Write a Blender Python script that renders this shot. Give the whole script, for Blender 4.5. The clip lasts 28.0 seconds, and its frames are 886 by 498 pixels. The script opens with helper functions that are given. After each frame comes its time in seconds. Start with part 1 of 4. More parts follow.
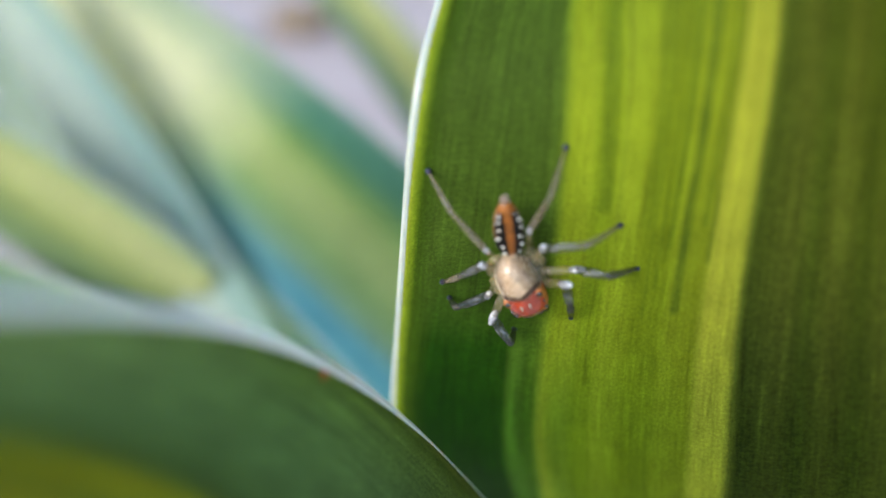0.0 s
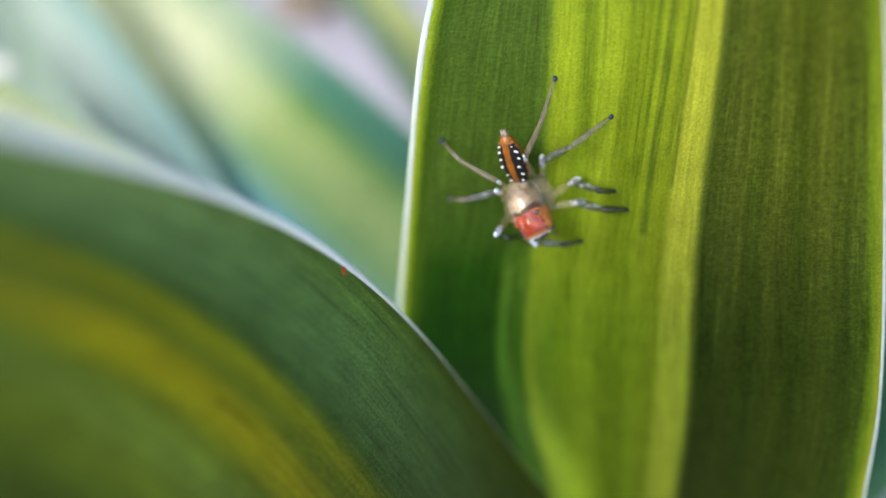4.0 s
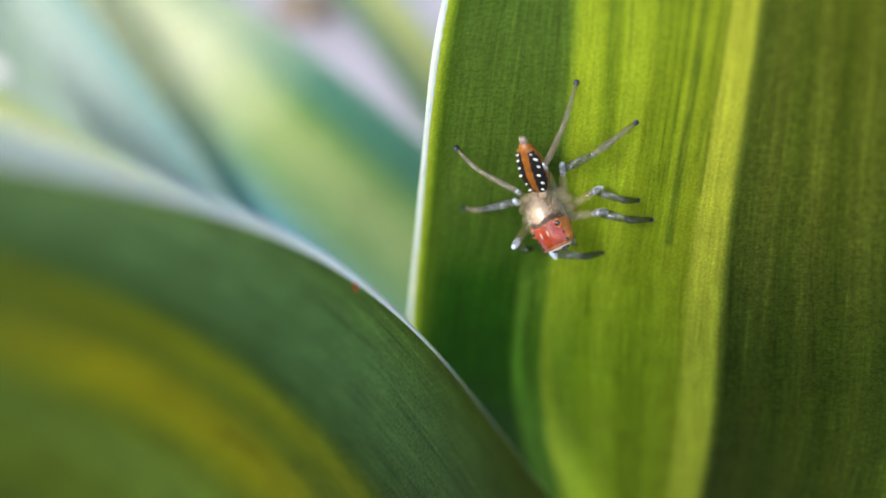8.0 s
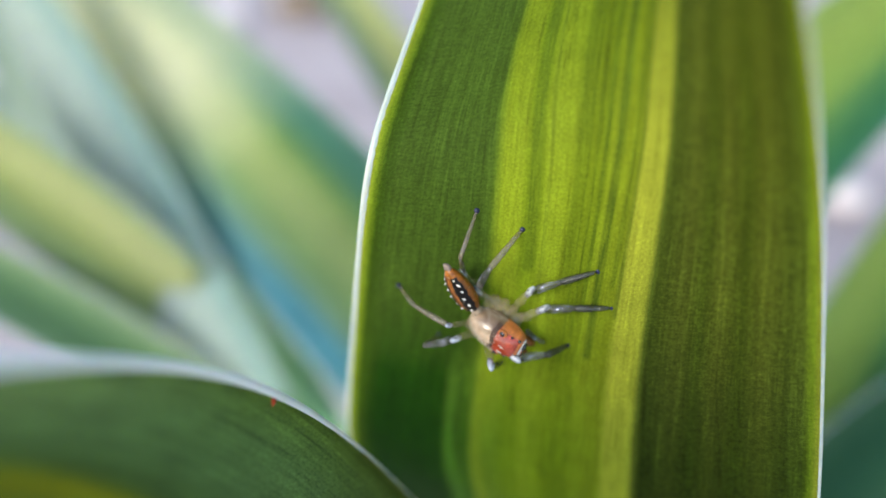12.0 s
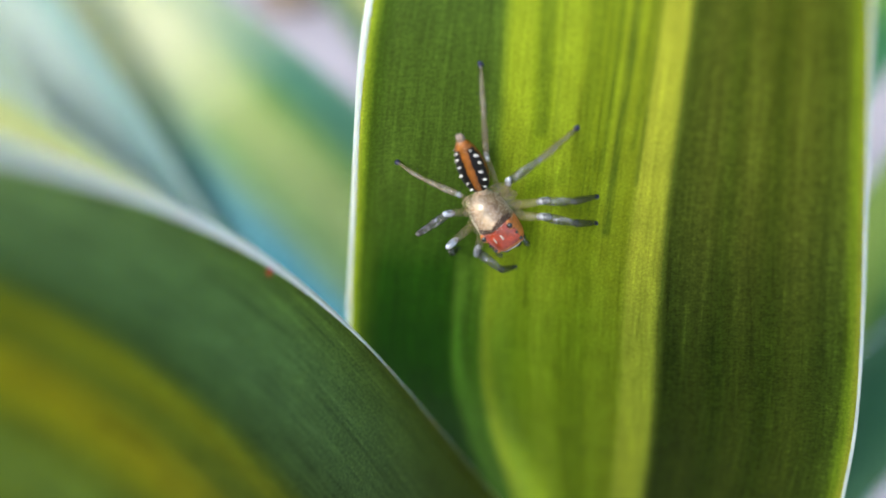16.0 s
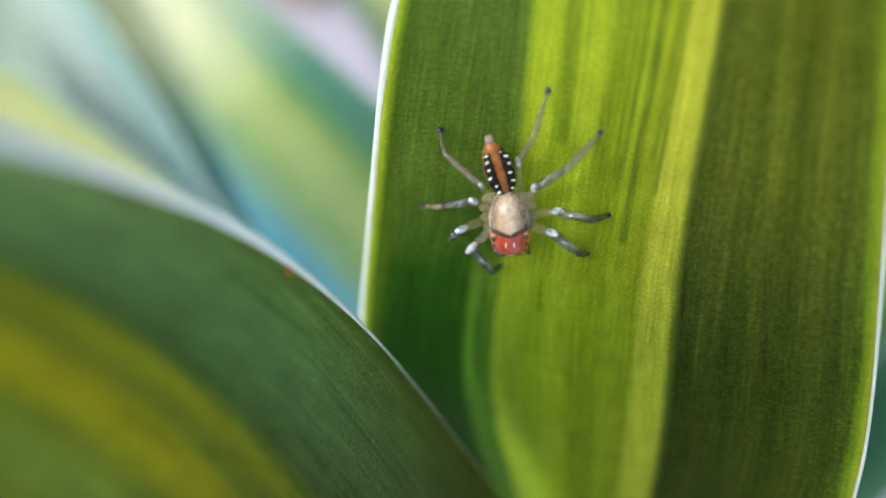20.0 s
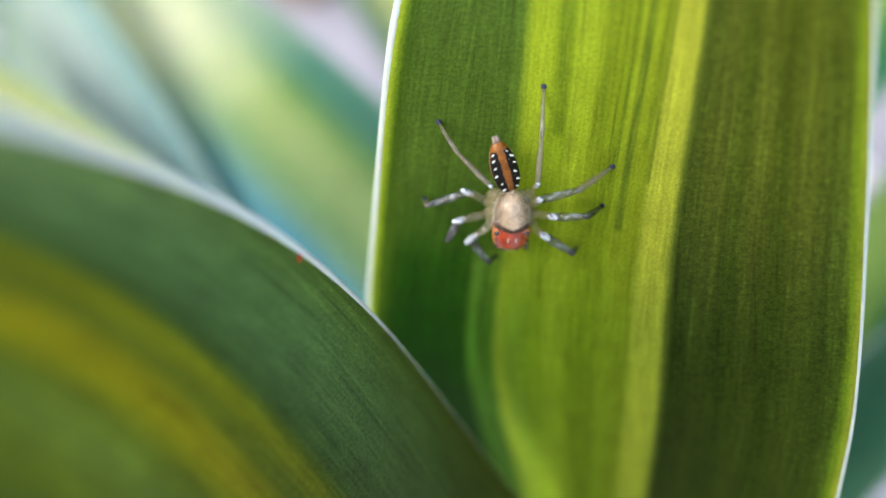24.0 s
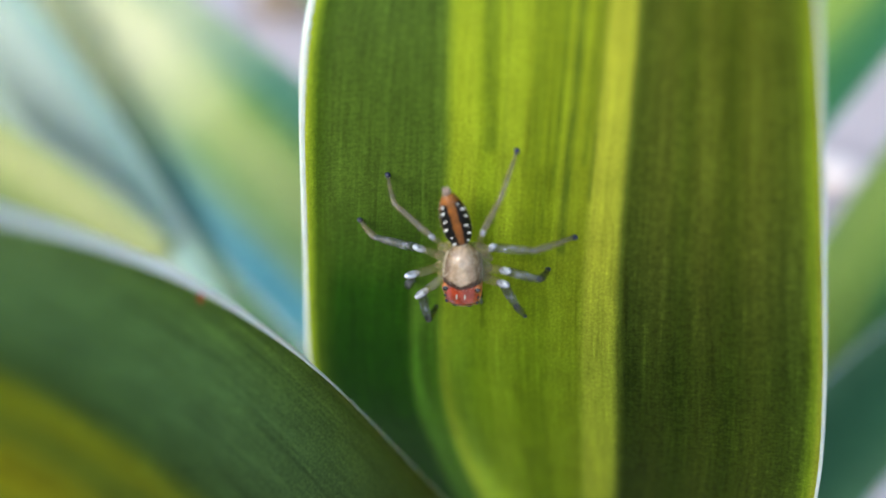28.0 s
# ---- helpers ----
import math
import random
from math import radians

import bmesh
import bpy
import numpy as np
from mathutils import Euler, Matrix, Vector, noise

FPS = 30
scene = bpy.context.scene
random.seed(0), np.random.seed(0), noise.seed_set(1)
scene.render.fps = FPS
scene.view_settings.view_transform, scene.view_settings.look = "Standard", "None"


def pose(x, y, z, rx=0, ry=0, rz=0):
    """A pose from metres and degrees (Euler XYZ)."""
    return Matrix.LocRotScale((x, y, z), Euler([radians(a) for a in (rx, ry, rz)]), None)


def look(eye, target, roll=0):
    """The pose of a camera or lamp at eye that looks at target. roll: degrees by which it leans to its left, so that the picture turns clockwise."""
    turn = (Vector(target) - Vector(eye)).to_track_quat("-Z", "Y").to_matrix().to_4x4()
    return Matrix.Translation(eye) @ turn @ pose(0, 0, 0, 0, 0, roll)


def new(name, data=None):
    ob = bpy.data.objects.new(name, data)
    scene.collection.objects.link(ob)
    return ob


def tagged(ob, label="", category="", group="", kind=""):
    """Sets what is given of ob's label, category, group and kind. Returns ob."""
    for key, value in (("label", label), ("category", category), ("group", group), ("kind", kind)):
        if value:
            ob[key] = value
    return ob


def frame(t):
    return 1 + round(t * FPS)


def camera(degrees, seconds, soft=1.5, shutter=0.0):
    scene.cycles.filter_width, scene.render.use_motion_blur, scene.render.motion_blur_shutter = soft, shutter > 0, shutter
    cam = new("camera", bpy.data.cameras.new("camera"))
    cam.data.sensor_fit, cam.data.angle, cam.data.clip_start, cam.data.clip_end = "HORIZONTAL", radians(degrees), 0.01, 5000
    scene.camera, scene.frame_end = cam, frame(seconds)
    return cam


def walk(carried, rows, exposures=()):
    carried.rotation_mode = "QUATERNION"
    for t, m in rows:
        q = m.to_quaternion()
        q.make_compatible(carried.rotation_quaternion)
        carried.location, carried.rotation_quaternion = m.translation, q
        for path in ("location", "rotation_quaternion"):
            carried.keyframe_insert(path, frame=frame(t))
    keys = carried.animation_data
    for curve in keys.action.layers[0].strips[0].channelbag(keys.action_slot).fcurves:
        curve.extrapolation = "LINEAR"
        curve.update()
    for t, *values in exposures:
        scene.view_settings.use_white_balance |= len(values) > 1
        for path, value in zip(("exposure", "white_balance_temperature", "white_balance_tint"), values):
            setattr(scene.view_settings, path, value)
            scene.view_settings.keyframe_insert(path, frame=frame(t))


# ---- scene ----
U = 0.00095            # metres per unit of the plan
TILT = -35.0           # the plan's view axis dips below the horizon
BASE = Matrix.Translation((0, 0, 0.32)) @ pose(0, 0, 0, TILT)


def seat(x, y, z, pitch=0, roll=0, yaw=0):
    """A camera pose in the plan: place in units, turns in degrees."""
    turn = pose(0, 0, 0, 0, 0, yaw) @ pose(0, 0, 0, pitch) @ pose(0, 0, 0, 0, roll)
    return BASE @ Matrix.Translation((x * U, y * U, z * U)) @ turn @ pose(0, 0, 0, 90)


# ---------------- camera ----------------
cam = camera(62.0, 28.0, 1.7)
cam.data.dof.use_dof = True
cam.data.dof.focus_distance = 43.0 * U
cam.data.dof.aperture_fstop = 12.5
PATH = [
    (0, -2.16, -39.29, 2.64, 1.09, 1.79, 0.44),
    (0.5, -0.74, -41.82, 2.77, 0.77, 1.62, 0.66),
    (1, -0.33, -44.35, 3.84, 0.46, 1.45, 0.88),
    (1.5, -0.70, -43.80, 2.39, 0.08, 1.30, 0.84),
    (2, -1.08, -43.26, -0.41, -0.31, 1.15, 0.80),
    (2.5, 0.15, -43.24, 0.09, -0.19, 1.17, 0.77),
    (4.5, -2.51, -46.29, -1.24, 0.02, 1.23, 0.67),
    (5, -1.08, -46.52, 0.59, 0.08, 1.25, 0.64),
    (5.5, -0.99, -45.96, 1.03, 0.14, 1.05, 0.72),
    (6, -1.06, -45.41, 0.61, 0.19, 0.85, 0.79),
    (6.5, -0.77, -45.14, -0.94, -0.07, 1.01, 0.55),
    (7, -1.77, -44.88, 0.76, -0.34, 1.18, 0.31),
    (7.5, -2.38, -44.13, -1.09, -0.05, 1.33, 0.48),
    (8, -3.05, -43.39, -0.56, 0.23, 1.49, 0.65),
    (8.5, -4.07, -42.98, 0.70, 0.27, 0.55, 0.79),
    (9, -4.50, -42.57, -0.34, 0.31, -0.39, 0.93),
    (9.5, -1.90, -42.51, 1.34, 0.29, -0.47, 0.71),
    (10, -1.42, -42.46, 1.92, 0.27, -0.56, 0.49),
    (10.5, -1.52, -41.34, 2.53, 0.15, 0.02, 0.19),
    (11, 0.24, -40.22, 1.75, 0.03, 0.60, -0.10),
    (11.5, 1.41, -42.69, 0.49, 0.12, -0.36, -0.06),
    (12, 0.86, -45.15, 6.02, 0.20, -1.33, -0.02),
    (12.5, 1.08, -45.44, 4.56, 0.06, -0.78, -0.03),
    (13, 1.61, -45.73, 1.79, -0.09, -0.24, -0.04),
    (13.5, 0.42, -45.05, 0.77, -0.12, -0.14, -0.14),
    (15.5, 1.04, -42.36, 1.26, -0.24, 0.26, -0.54),
    (16, 0.07, -41.69, -1.03, -0.27, 0.36, -0.64),
    (16.5, 0.37, -42.53, -0.02, -0.09, -0.51, -0.69),
    (17, -0.73, -43.37, 1.92, 0.09, -1.37, -0.73),
    (17.5, -1.47, -42.05, -1.15, 0.23, -0.99, -0.73),
    (18, -0.74, -40.74, 1.16, 0.37, -0.60, -0.74),
    (18.5, -0.43, -41.32, 1.09, 0.25, -0.31, -0.66),
    (19, 0.31, -41.90, 0.68, 0.13, -0.02, -0.58),
    (19.5, 0.54, -41.87, 0.98, -0.28, -0.69, -0.34),
    (20, -0.51, -41.84, -0.58, -0.68, -1.37, -0.11),
    (20.5, -0.00, -41.62, -3.39, -0.36, -1.52, -0.23),
    (21, -1.29, -41.39, -0.58, -0.04, -1.67, -0.35),
    (21.5, -1.61, -41.79, 0.07, -0.17, -1.52, -0.27),
    (23.5, -0.51, -43.39, 0.17, -0.70, -0.93, 0.03),
    (24, -0.51, -43.79, -1.13, -0.83, -0.78, 0.10),
    (24.5, -1.41, -43.51, -2.69, -0.34, -0.78, -0.11),
    (25, -1.68, -43.23, -3.08, 0.15, -0.79, -0.33),
    (25.5, -0.74, -42.77, -1.64, -0.41, -0.81, -0.60),
    (26, 0.08, -42.31, -0.73, -0.98, -0.83, -0.87),
    (26.5, -0.80, -42.56, 1.02, -0.68, -0.93, -0.64),
    (27, -0.54, -42.81, 0.12, -0.38, -1.04, -0.42),
    (27.5, 1.31, -41.50, -0.16, -0.14, -0.07, -0.54),
    (28, 2.96, -40.19, -0.23, 0.11, 0.91, -0.67),
]
walk(cam, [(row[0], seat(*row[1:])) for row in PATH], exposures=[(0, 1.12), (1, 1.15), (2, 1.30), (5, 1.28), (8, 1.28), (12, 1.15), (16, 1.32), (17, 1.22), (21, 1.38), (24, 1.38), (25, 1.48), (28, 1.28)])

# ---------------- light ----------------
SUN_EL, SUN_AZ = 28.0, -130.0     # azimuth from +Y towards +X
world = bpy.data.worlds.new("sky")
scene.world = world
world.use_nodes = True
wn = world.node_tree
sky = wn.nodes.new("ShaderNodeTexSky")
sky.sky_type, sky.sun_disc = "NISHITA", False
sky.sun_elevation, sky.sun_rotation = radians(SUN_EL), radians(SUN_AZ)
wn.links.new(sky.outputs[0], wn.nodes["Background"].inputs[0])
wn.nodes["Background"].inputs[1].default_value = 0.15
sun = new("sun", bpy.data.lights.new("sun", "SUN"))
sun.data.energy, sun.data.angle, sun.data.color = 1.35, radians(24), (0.98, 0.96, 0.88)
_a, _e = radians(SUN_AZ), radians(SUN_EL)
sun.matrix_world = look((math.sin(_a) * math.cos(_e), math.cos(_a) * math.cos(_e), math.sin(_e)), (0, 0, 0))


# ---------------- materials ----------------
def shader(name):
    m = bpy.data.materials.new(name)
    m.use_nodes = True
    return m, m.node_tree, m.node_tree.nodes["Principled BSDF"]


def node(nt, kind, **sets):
    n = nt.nodes.new("ShaderNode" + kind)
    for key, value in sets.items():
        n.inputs[key].default_value = value
    return n


def math_node(nt, op, a, b=None):
    n = nt.nodes.new("ShaderNodeMath")
    n.operation = op
    for i, v in enumerate((a, b)):
        if v is None:
            continue
        if isinstance(v, (int, float)):
            n.inputs[i].default_value = v
        else:
            nt.links.new(v, n.inputs[i])
    return n.outputs[0]


def stretched(nt, source, sx, sy, sz=1.0):
    n = nt.nodes.new("ShaderNodeMapping")
    n.inputs["Scale"].default_value = (sx, sy, sz)
    nt.links.new(source, n.inputs["Vector"])
    return n.outputs[0]


def noise_tex(nt, vector, scale, detail=2.0, rough=0.5):
    n = node(nt, "TexNoise", Scale=scale, Detail=detail, Roughness=rough)
    nt.links.new(vector, n.inputs["Vector"])
    return n.outputs["Fac"]


def mixed(nt, kind, fac, a, b):
    n = nt.nodes.new("ShaderNodeMix")
    n.data_type, n.blend_type = "RGBA", kind
    for value, socket in ((fac, n.inputs[0]), (a, n.inputs[6]), (b, n.inputs[7])):
        if isinstance(value, (int, float)):
            socket.default_value = value
        elif isinstance(value, tuple):
            socket.default_value = (*value, 1)
        else:
            nt.links.new(value, socket)
    return n.outputs[2]


def ramp(nt, fac, stops, mode="LINEAR"):
    n = nt.nodes.new("ShaderNodeValToRGB")
    n.color_ramp.interpolation = mode
    while len(n.color_ramp.elements) < len(stops):
        n.color_ramp.elements.new(0.5)
    for e, (p, c) in zip(n.color_ramp.elements, stops):
        e.position = p
        e.color = (c, c, c, 1) if isinstance(c, (int, float)) else (*c, 1)
    nt.links.new(fac, n.inputs[0])
    return n.outputs[0]


def leaf_shader(name, stops, streak=0.35, mottle=0.38, rough=0.6, through_part=0.45, extra=None, warp=0.012, skew=None, gloss=0.06, lean=None):
    """A variegated leaf: bands across the blade, streaks along it, cells and ridges. UV: across 0..1, along in units."""
    m, nt, bsdf = shader(name)
    uv = nt.nodes.new("ShaderNodeUVMap")
    uv.uv_map = "UVMap"
    sep = nt.nodes.new("ShaderNodeSeparateXYZ")
    nt.links.new(uv.outputs[0], sep.inputs[0])
    across, along = sep.outputs[0], sep.outputs[1]
    if skew:
        v = math_node(nt, "DIVIDE", math_node(nt, "MINIMUM", math_node(nt, "MAXIMUM", along, -17.0), 8.0), 15.0)
        bow = math_node(nt, "ADD", math_node(nt, "MULTIPLY", v, skew), math_node(nt, "MULTIPLY", math_node(nt, "MULTIPLY", v, v), math_node(nt, "MULTIPLY", v, 0.03)))
        across = math_node(nt, "SUBTRACT", across, bow)
    if lean:
        across = lean(nt, across, along)
    join = nt.nodes.new("ShaderNodeCombineXYZ")
    nt.links.new(across, join.inputs[0])
    nt.links.new(along, join.inputs[1])
    grid = join.outputs[0]
    slow = noise_tex(nt, stretched(nt, grid, 9.0, 0.05), 1.0, 3.0)
    bent = math_node(nt, "ADD", across, math_node(nt, "MULTIPLY", math_node(nt, "SUBTRACT", slow, 0.5), warp * 2))
    fine = noise_tex(nt, stretched(nt, grid, 260.0, 2.2), 1.0, 3.0, 0.6)
    bent = math_node(nt, "ADD", bent, math_node(nt, "MULTIPLY", math_node(nt, "SUBTRACT", fine, 0.5), 0.010))
    colour = ramp(nt, bent, stops)
    if extra:
        colour = extra(nt, colour, across, along, grid)
    s1 = noise_tex(nt, stretched(nt, grid, 46.0, 0.10), 1.0, 4.0, 0.65)
    s2 = noise_tex(nt, stretched(nt, grid, 150.0, 0.35), 1.0, 2.0)
    f1 = ramp(nt, s1, [(0.32, 1 - streak), (0.42, 1.0), (0.56, 1.0), (0.68, 1 + streak * 0.8)])
    f2 = ramp(nt, s2, [(0.25, 1 - streak * 0.5), (0.75, 1 + streak * 0.5)])
    colour = mixed(nt, "MULTIPLY", 1.0, colour, f1)
    colour = mixed(nt, "MULTIPLY", 1.0, colour, f2)
    cells = noise_tex(nt, stretched(nt, grid, 150.0, 5.0), 1.0, 3.0, 0.7)
    colour = mixed(nt, "MULTIPLY", 1.0, colour, ramp(nt, cells, [(0.25, 1 - mottle), (0.75, 1 + mottle)]))
    grain = noise_tex(nt, stretched(nt, grid, 210.0, 9.0), 1.0, 2.0, 0.8)
    patch = noise_tex(nt, stretched(nt, grid, 18.0, 0.7), 1.0, 3.0, 0.6)
    colour = mixed(nt, "MULTIPLY", 1.0, colour, ramp(nt, grain, [(0.36, 1 - mottle * 0.7), (0.5, 1.0), (0.64, 1 + mottle * 0.7)]))
    colour = mixed(nt, "MULTIPLY", 1.0, colour, ramp(nt, patch, [(0.3, 1 - mottle * 0.45), (0.7, 1 + mottle * 0.45)]))
    nt.links.new(colour, bsdf.inputs["Base Color"])
    bsdf.inputs["Roughness"].default_value = rough
    bsdf.inputs["Specular IOR Level"].default_value = gloss
    ridges = noise_tex(nt, stretched(nt, grid, 120.0, 0.25), 1.0, 2.0)
    lumps = math_node(nt, "ADD", math_node(nt, "MULTIPLY", ridges, 0.7), math_node(nt, "ADD", math_node(nt, "MULTIPLY", cells, 0.6), math_node(nt, "MULTIPLY", grain, 0.6)))
    bump = node(nt, "Bump", Strength=0.45, Distance=0.0001)
    nt.links.new(lumps, bump.inputs["Height"])
    nt.links.new(bump.outputs[0], bsdf.inputs["Normal"])
    glow = node(nt, "BsdfTranslucent")
    nt.links.new(mixed(nt, "MULTIPLY", 1.0, colour, (1.5, 1.3, 0.4)), glow.inputs[0])
    mix = node(nt, "MixShader", Fac=through_part)
    nt.links.new(bsdf.outputs[0], mix.inputs[1])
    nt.links.new(glow.outputs[0], mix.inputs[2])
    nt.links.new(mix.outputs[0], nt.nodes["Material Output"].inputs[0])
    return m


DARK, MID, FRESH = (0.013, 0.056, 0.002), (0.07, 0.15, 0.010), (0.18, 0.27, 0.014)
YELLOW, LEMON, OLIVE = (0.280, 0.362, 0.018), (0.375, 0.412, 0.040), (0.070, 0.094, 0.012)


def main_lean(nt, across, along):
    """The pale band's left edge leans outwards towards the tip and inwards at the foot."""
    slope = ramp(nt, math_node(nt, "ADD", math_node(nt, "MULTIPLY", along, 1 / 45), 0.6), [(0.0, 0.0), (0.2, 0.31), (0.4, 0.47), (0.63, 0.5), (0.735, 0.61), (0.845, 0.83), (0.92, 1.0), (1.0, 1.1)])
    near = ramp(nt, across, [(0.10, 0.0), (0.22, 1.0), (0.32, 1.0), (0.54, 0.0)])
    shift = math_node(nt, "MULTIPLY", math_node(nt, "MULTIPLY", math_node(nt, "SUBTRACT", slope, 0.5), 0.12), near)
    return math_node(nt, "ADD", across, shift)


def main_stripes(nt, colour, across, along, uv):
    """Dark dashed veins that end half-way down the pale band, and a softer green wedge at its left foot."""
    along = math_node(nt, "ADD", along, 1.05)
    low = ramp(nt, math_node(nt, "ADD", math_node(nt, "MULTIPLY", along, 0.12), 0.5), [(0.30, 1.0), (0.62, 0.0)])
    # Sun on the upper half, painted as a lighter tone on the green sides.
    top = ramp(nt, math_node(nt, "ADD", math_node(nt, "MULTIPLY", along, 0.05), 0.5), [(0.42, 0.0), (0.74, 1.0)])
    flank = ramp(nt, across, [(0.02, 0.0), (0.05, 1.0), (0.27, 1.0), (0.285, 0.0)])
    colour = mixed(nt, "MIX", math_node(nt, "MULTIPLY", math_node(nt, "MULTIPLY", top, flank), 0.85), colour, (0.074, 0.130, 0.016))
    strip = ramp(nt, across, [(0.214, 0.0), (0.228, 1.0), (0.246, 0.9), (0.258, 0.35), (0.276, 0.35), (0.286, 0.0)])
    colour = mixed(nt, "MIX", math_node(nt, "MULTIPLY", low, strip), colour, (0.095, 0.19, 0.018))
    high = ramp(nt, math_node(nt, "ADD", math_node(nt, "MULTIPLY", along, 1 / 40), 0.5), [(0.78, 0.0), (1.0, 1.0)])
    whole = ramp(nt, across, [(0.22, 0.0), (0.30, 1.0), (0.62, 1.0), (0.64, 0.0)])
    colour = mixed(nt, "MULTIPLY", math_node(nt, "MULTIPLY", high, whole), colour, (0.58, 0.64, 0.6))
    # Shade over the lower blade, painted by darkening both green sides towards the foot.
    shaded_foot = ramp(nt, math_node(nt, "ADD", math_node(nt, "MULTIPLY", along, 0.08), 0.5), [(0.0, 1.0), (0.5, 0.0)])
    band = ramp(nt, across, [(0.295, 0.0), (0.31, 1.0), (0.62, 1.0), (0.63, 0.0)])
    colour = mixed(nt, "MULTIPLY", math_node(nt, "MULTIPLY", shaded_foot, band), colour, (0.96, 1.04, 1.02))
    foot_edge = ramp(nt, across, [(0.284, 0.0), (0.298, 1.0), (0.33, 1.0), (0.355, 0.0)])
    colour = mixed(nt, "MULTIPLY", math_node(nt, "MULTIPLY", shaded_foot, foot_edge), colour, (0.70, 0.80, 0.95))
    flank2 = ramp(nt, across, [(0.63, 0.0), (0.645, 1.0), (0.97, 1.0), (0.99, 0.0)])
    colour = mixed(nt, "MULTIPLY", math_node(nt, "MULTIPLY", shaded_foot, flank2), colour, (0.60, 0.69, 0.60))
    colour = mixed(nt, "MULTIPLY", math_node(nt, "MULTIPLY", shaded_foot, flank), colour, (0.48, 0.66, 0.52))
    blots = noise_tex(nt, stretched(nt, uv, 95.0, 3.2), 1.0, 4.0, 0.75)
    colour = mixed(nt, "MULTIPLY", flank2, colour, ramp(nt, blots, [(0.34, 0.77), (0.48, 0.97), (0.66, 1.28)]))
    # Painted sunlight again, brightening the upper right side.
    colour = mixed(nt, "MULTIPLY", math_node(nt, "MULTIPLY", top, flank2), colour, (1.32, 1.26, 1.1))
    threads = noise_tex(nt, stretched(nt, uv, 78.0, 0.10), 1.0, 3.0, 0.65)
    sides = math_node(nt, "MAXIMUM", flank, flank2)
    colour = mixed(nt, "MULTIPLY", sides, colour, ramp(nt, threads, [(0.38, 0.90), (0.55, 1.0), (0.70, 1.36)]))
    wrinkle = noise_tex(nt, stretched(nt, uv, 48.0, 7.0), 1.0, 3.0, 0.65)
    colour = mixed(nt, "MULTIPLY", sides, colour, ramp(nt, wrinkle, [(0.34, 0.85), (0.5, 1.0), (0.66, 1.17)]))
    for centre, half, foot, depth in ((0.362, 0.017, 6.2, 0.50), (0.388, 0.005, 4.6, 0.35), (0.440, 0.015, 5.2, 0.28), (0.486, 0.006, 4.2, 0.5), (0.511, 0.011, 0.6, 0.75), (0.541, 0.008, 5.2, 0.45), (0.557, 0.006, 3.4, 0.6), (0.455, 0.003, 0.4, 0.35), (0.470, 0.003, 2.0, 0.4)):
        off = math_node(nt, "ABSOLUTE", math_node(nt, "SUBTRACT", across, centre))
        side = ramp(nt, math_node(nt, "DIVIDE", off, half * 4), [(0.12, 1.0), (0.25, 0.0)])
        rise = ramp(nt, math_node(nt, "ADD", math_node(nt, "MULTIPLY", math_node(nt, "SUBTRACT", along, foot), 0.4), 0.5), [(0.45, 0.0), (0.6, 1.0)])
        dash = ramp(nt, noise_tex(nt, stretched(nt, uv, 160.0, 0.5), 1.0, 2.0), [(0.30, 0.5), (0.65, 1.0)])
        fac = math_node(nt, "MULTIPLY", math_node(nt, "MULTIPLY", side, rise), math_node(nt, "MULTIPLY", dash, depth))
        colour = mixed(nt, "MIX", fac, colour, (0.045, 0.09, 0.010))
    return colour


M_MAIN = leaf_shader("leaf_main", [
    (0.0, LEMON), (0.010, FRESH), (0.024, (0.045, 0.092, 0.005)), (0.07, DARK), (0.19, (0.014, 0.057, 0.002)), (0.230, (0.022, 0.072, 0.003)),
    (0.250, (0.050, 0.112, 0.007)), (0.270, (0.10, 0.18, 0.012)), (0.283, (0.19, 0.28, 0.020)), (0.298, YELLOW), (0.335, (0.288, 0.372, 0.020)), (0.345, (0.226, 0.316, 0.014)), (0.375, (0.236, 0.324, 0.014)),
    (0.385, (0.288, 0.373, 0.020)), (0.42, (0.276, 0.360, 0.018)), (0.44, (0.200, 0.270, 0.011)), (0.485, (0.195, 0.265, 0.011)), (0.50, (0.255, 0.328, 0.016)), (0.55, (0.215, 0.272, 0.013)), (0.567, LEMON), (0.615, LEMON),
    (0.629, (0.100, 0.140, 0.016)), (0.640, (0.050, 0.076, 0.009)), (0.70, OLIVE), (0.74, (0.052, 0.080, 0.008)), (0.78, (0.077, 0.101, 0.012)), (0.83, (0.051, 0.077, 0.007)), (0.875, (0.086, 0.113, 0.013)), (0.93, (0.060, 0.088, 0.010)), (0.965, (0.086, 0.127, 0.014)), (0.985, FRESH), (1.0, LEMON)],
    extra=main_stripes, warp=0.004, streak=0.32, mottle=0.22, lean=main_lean)


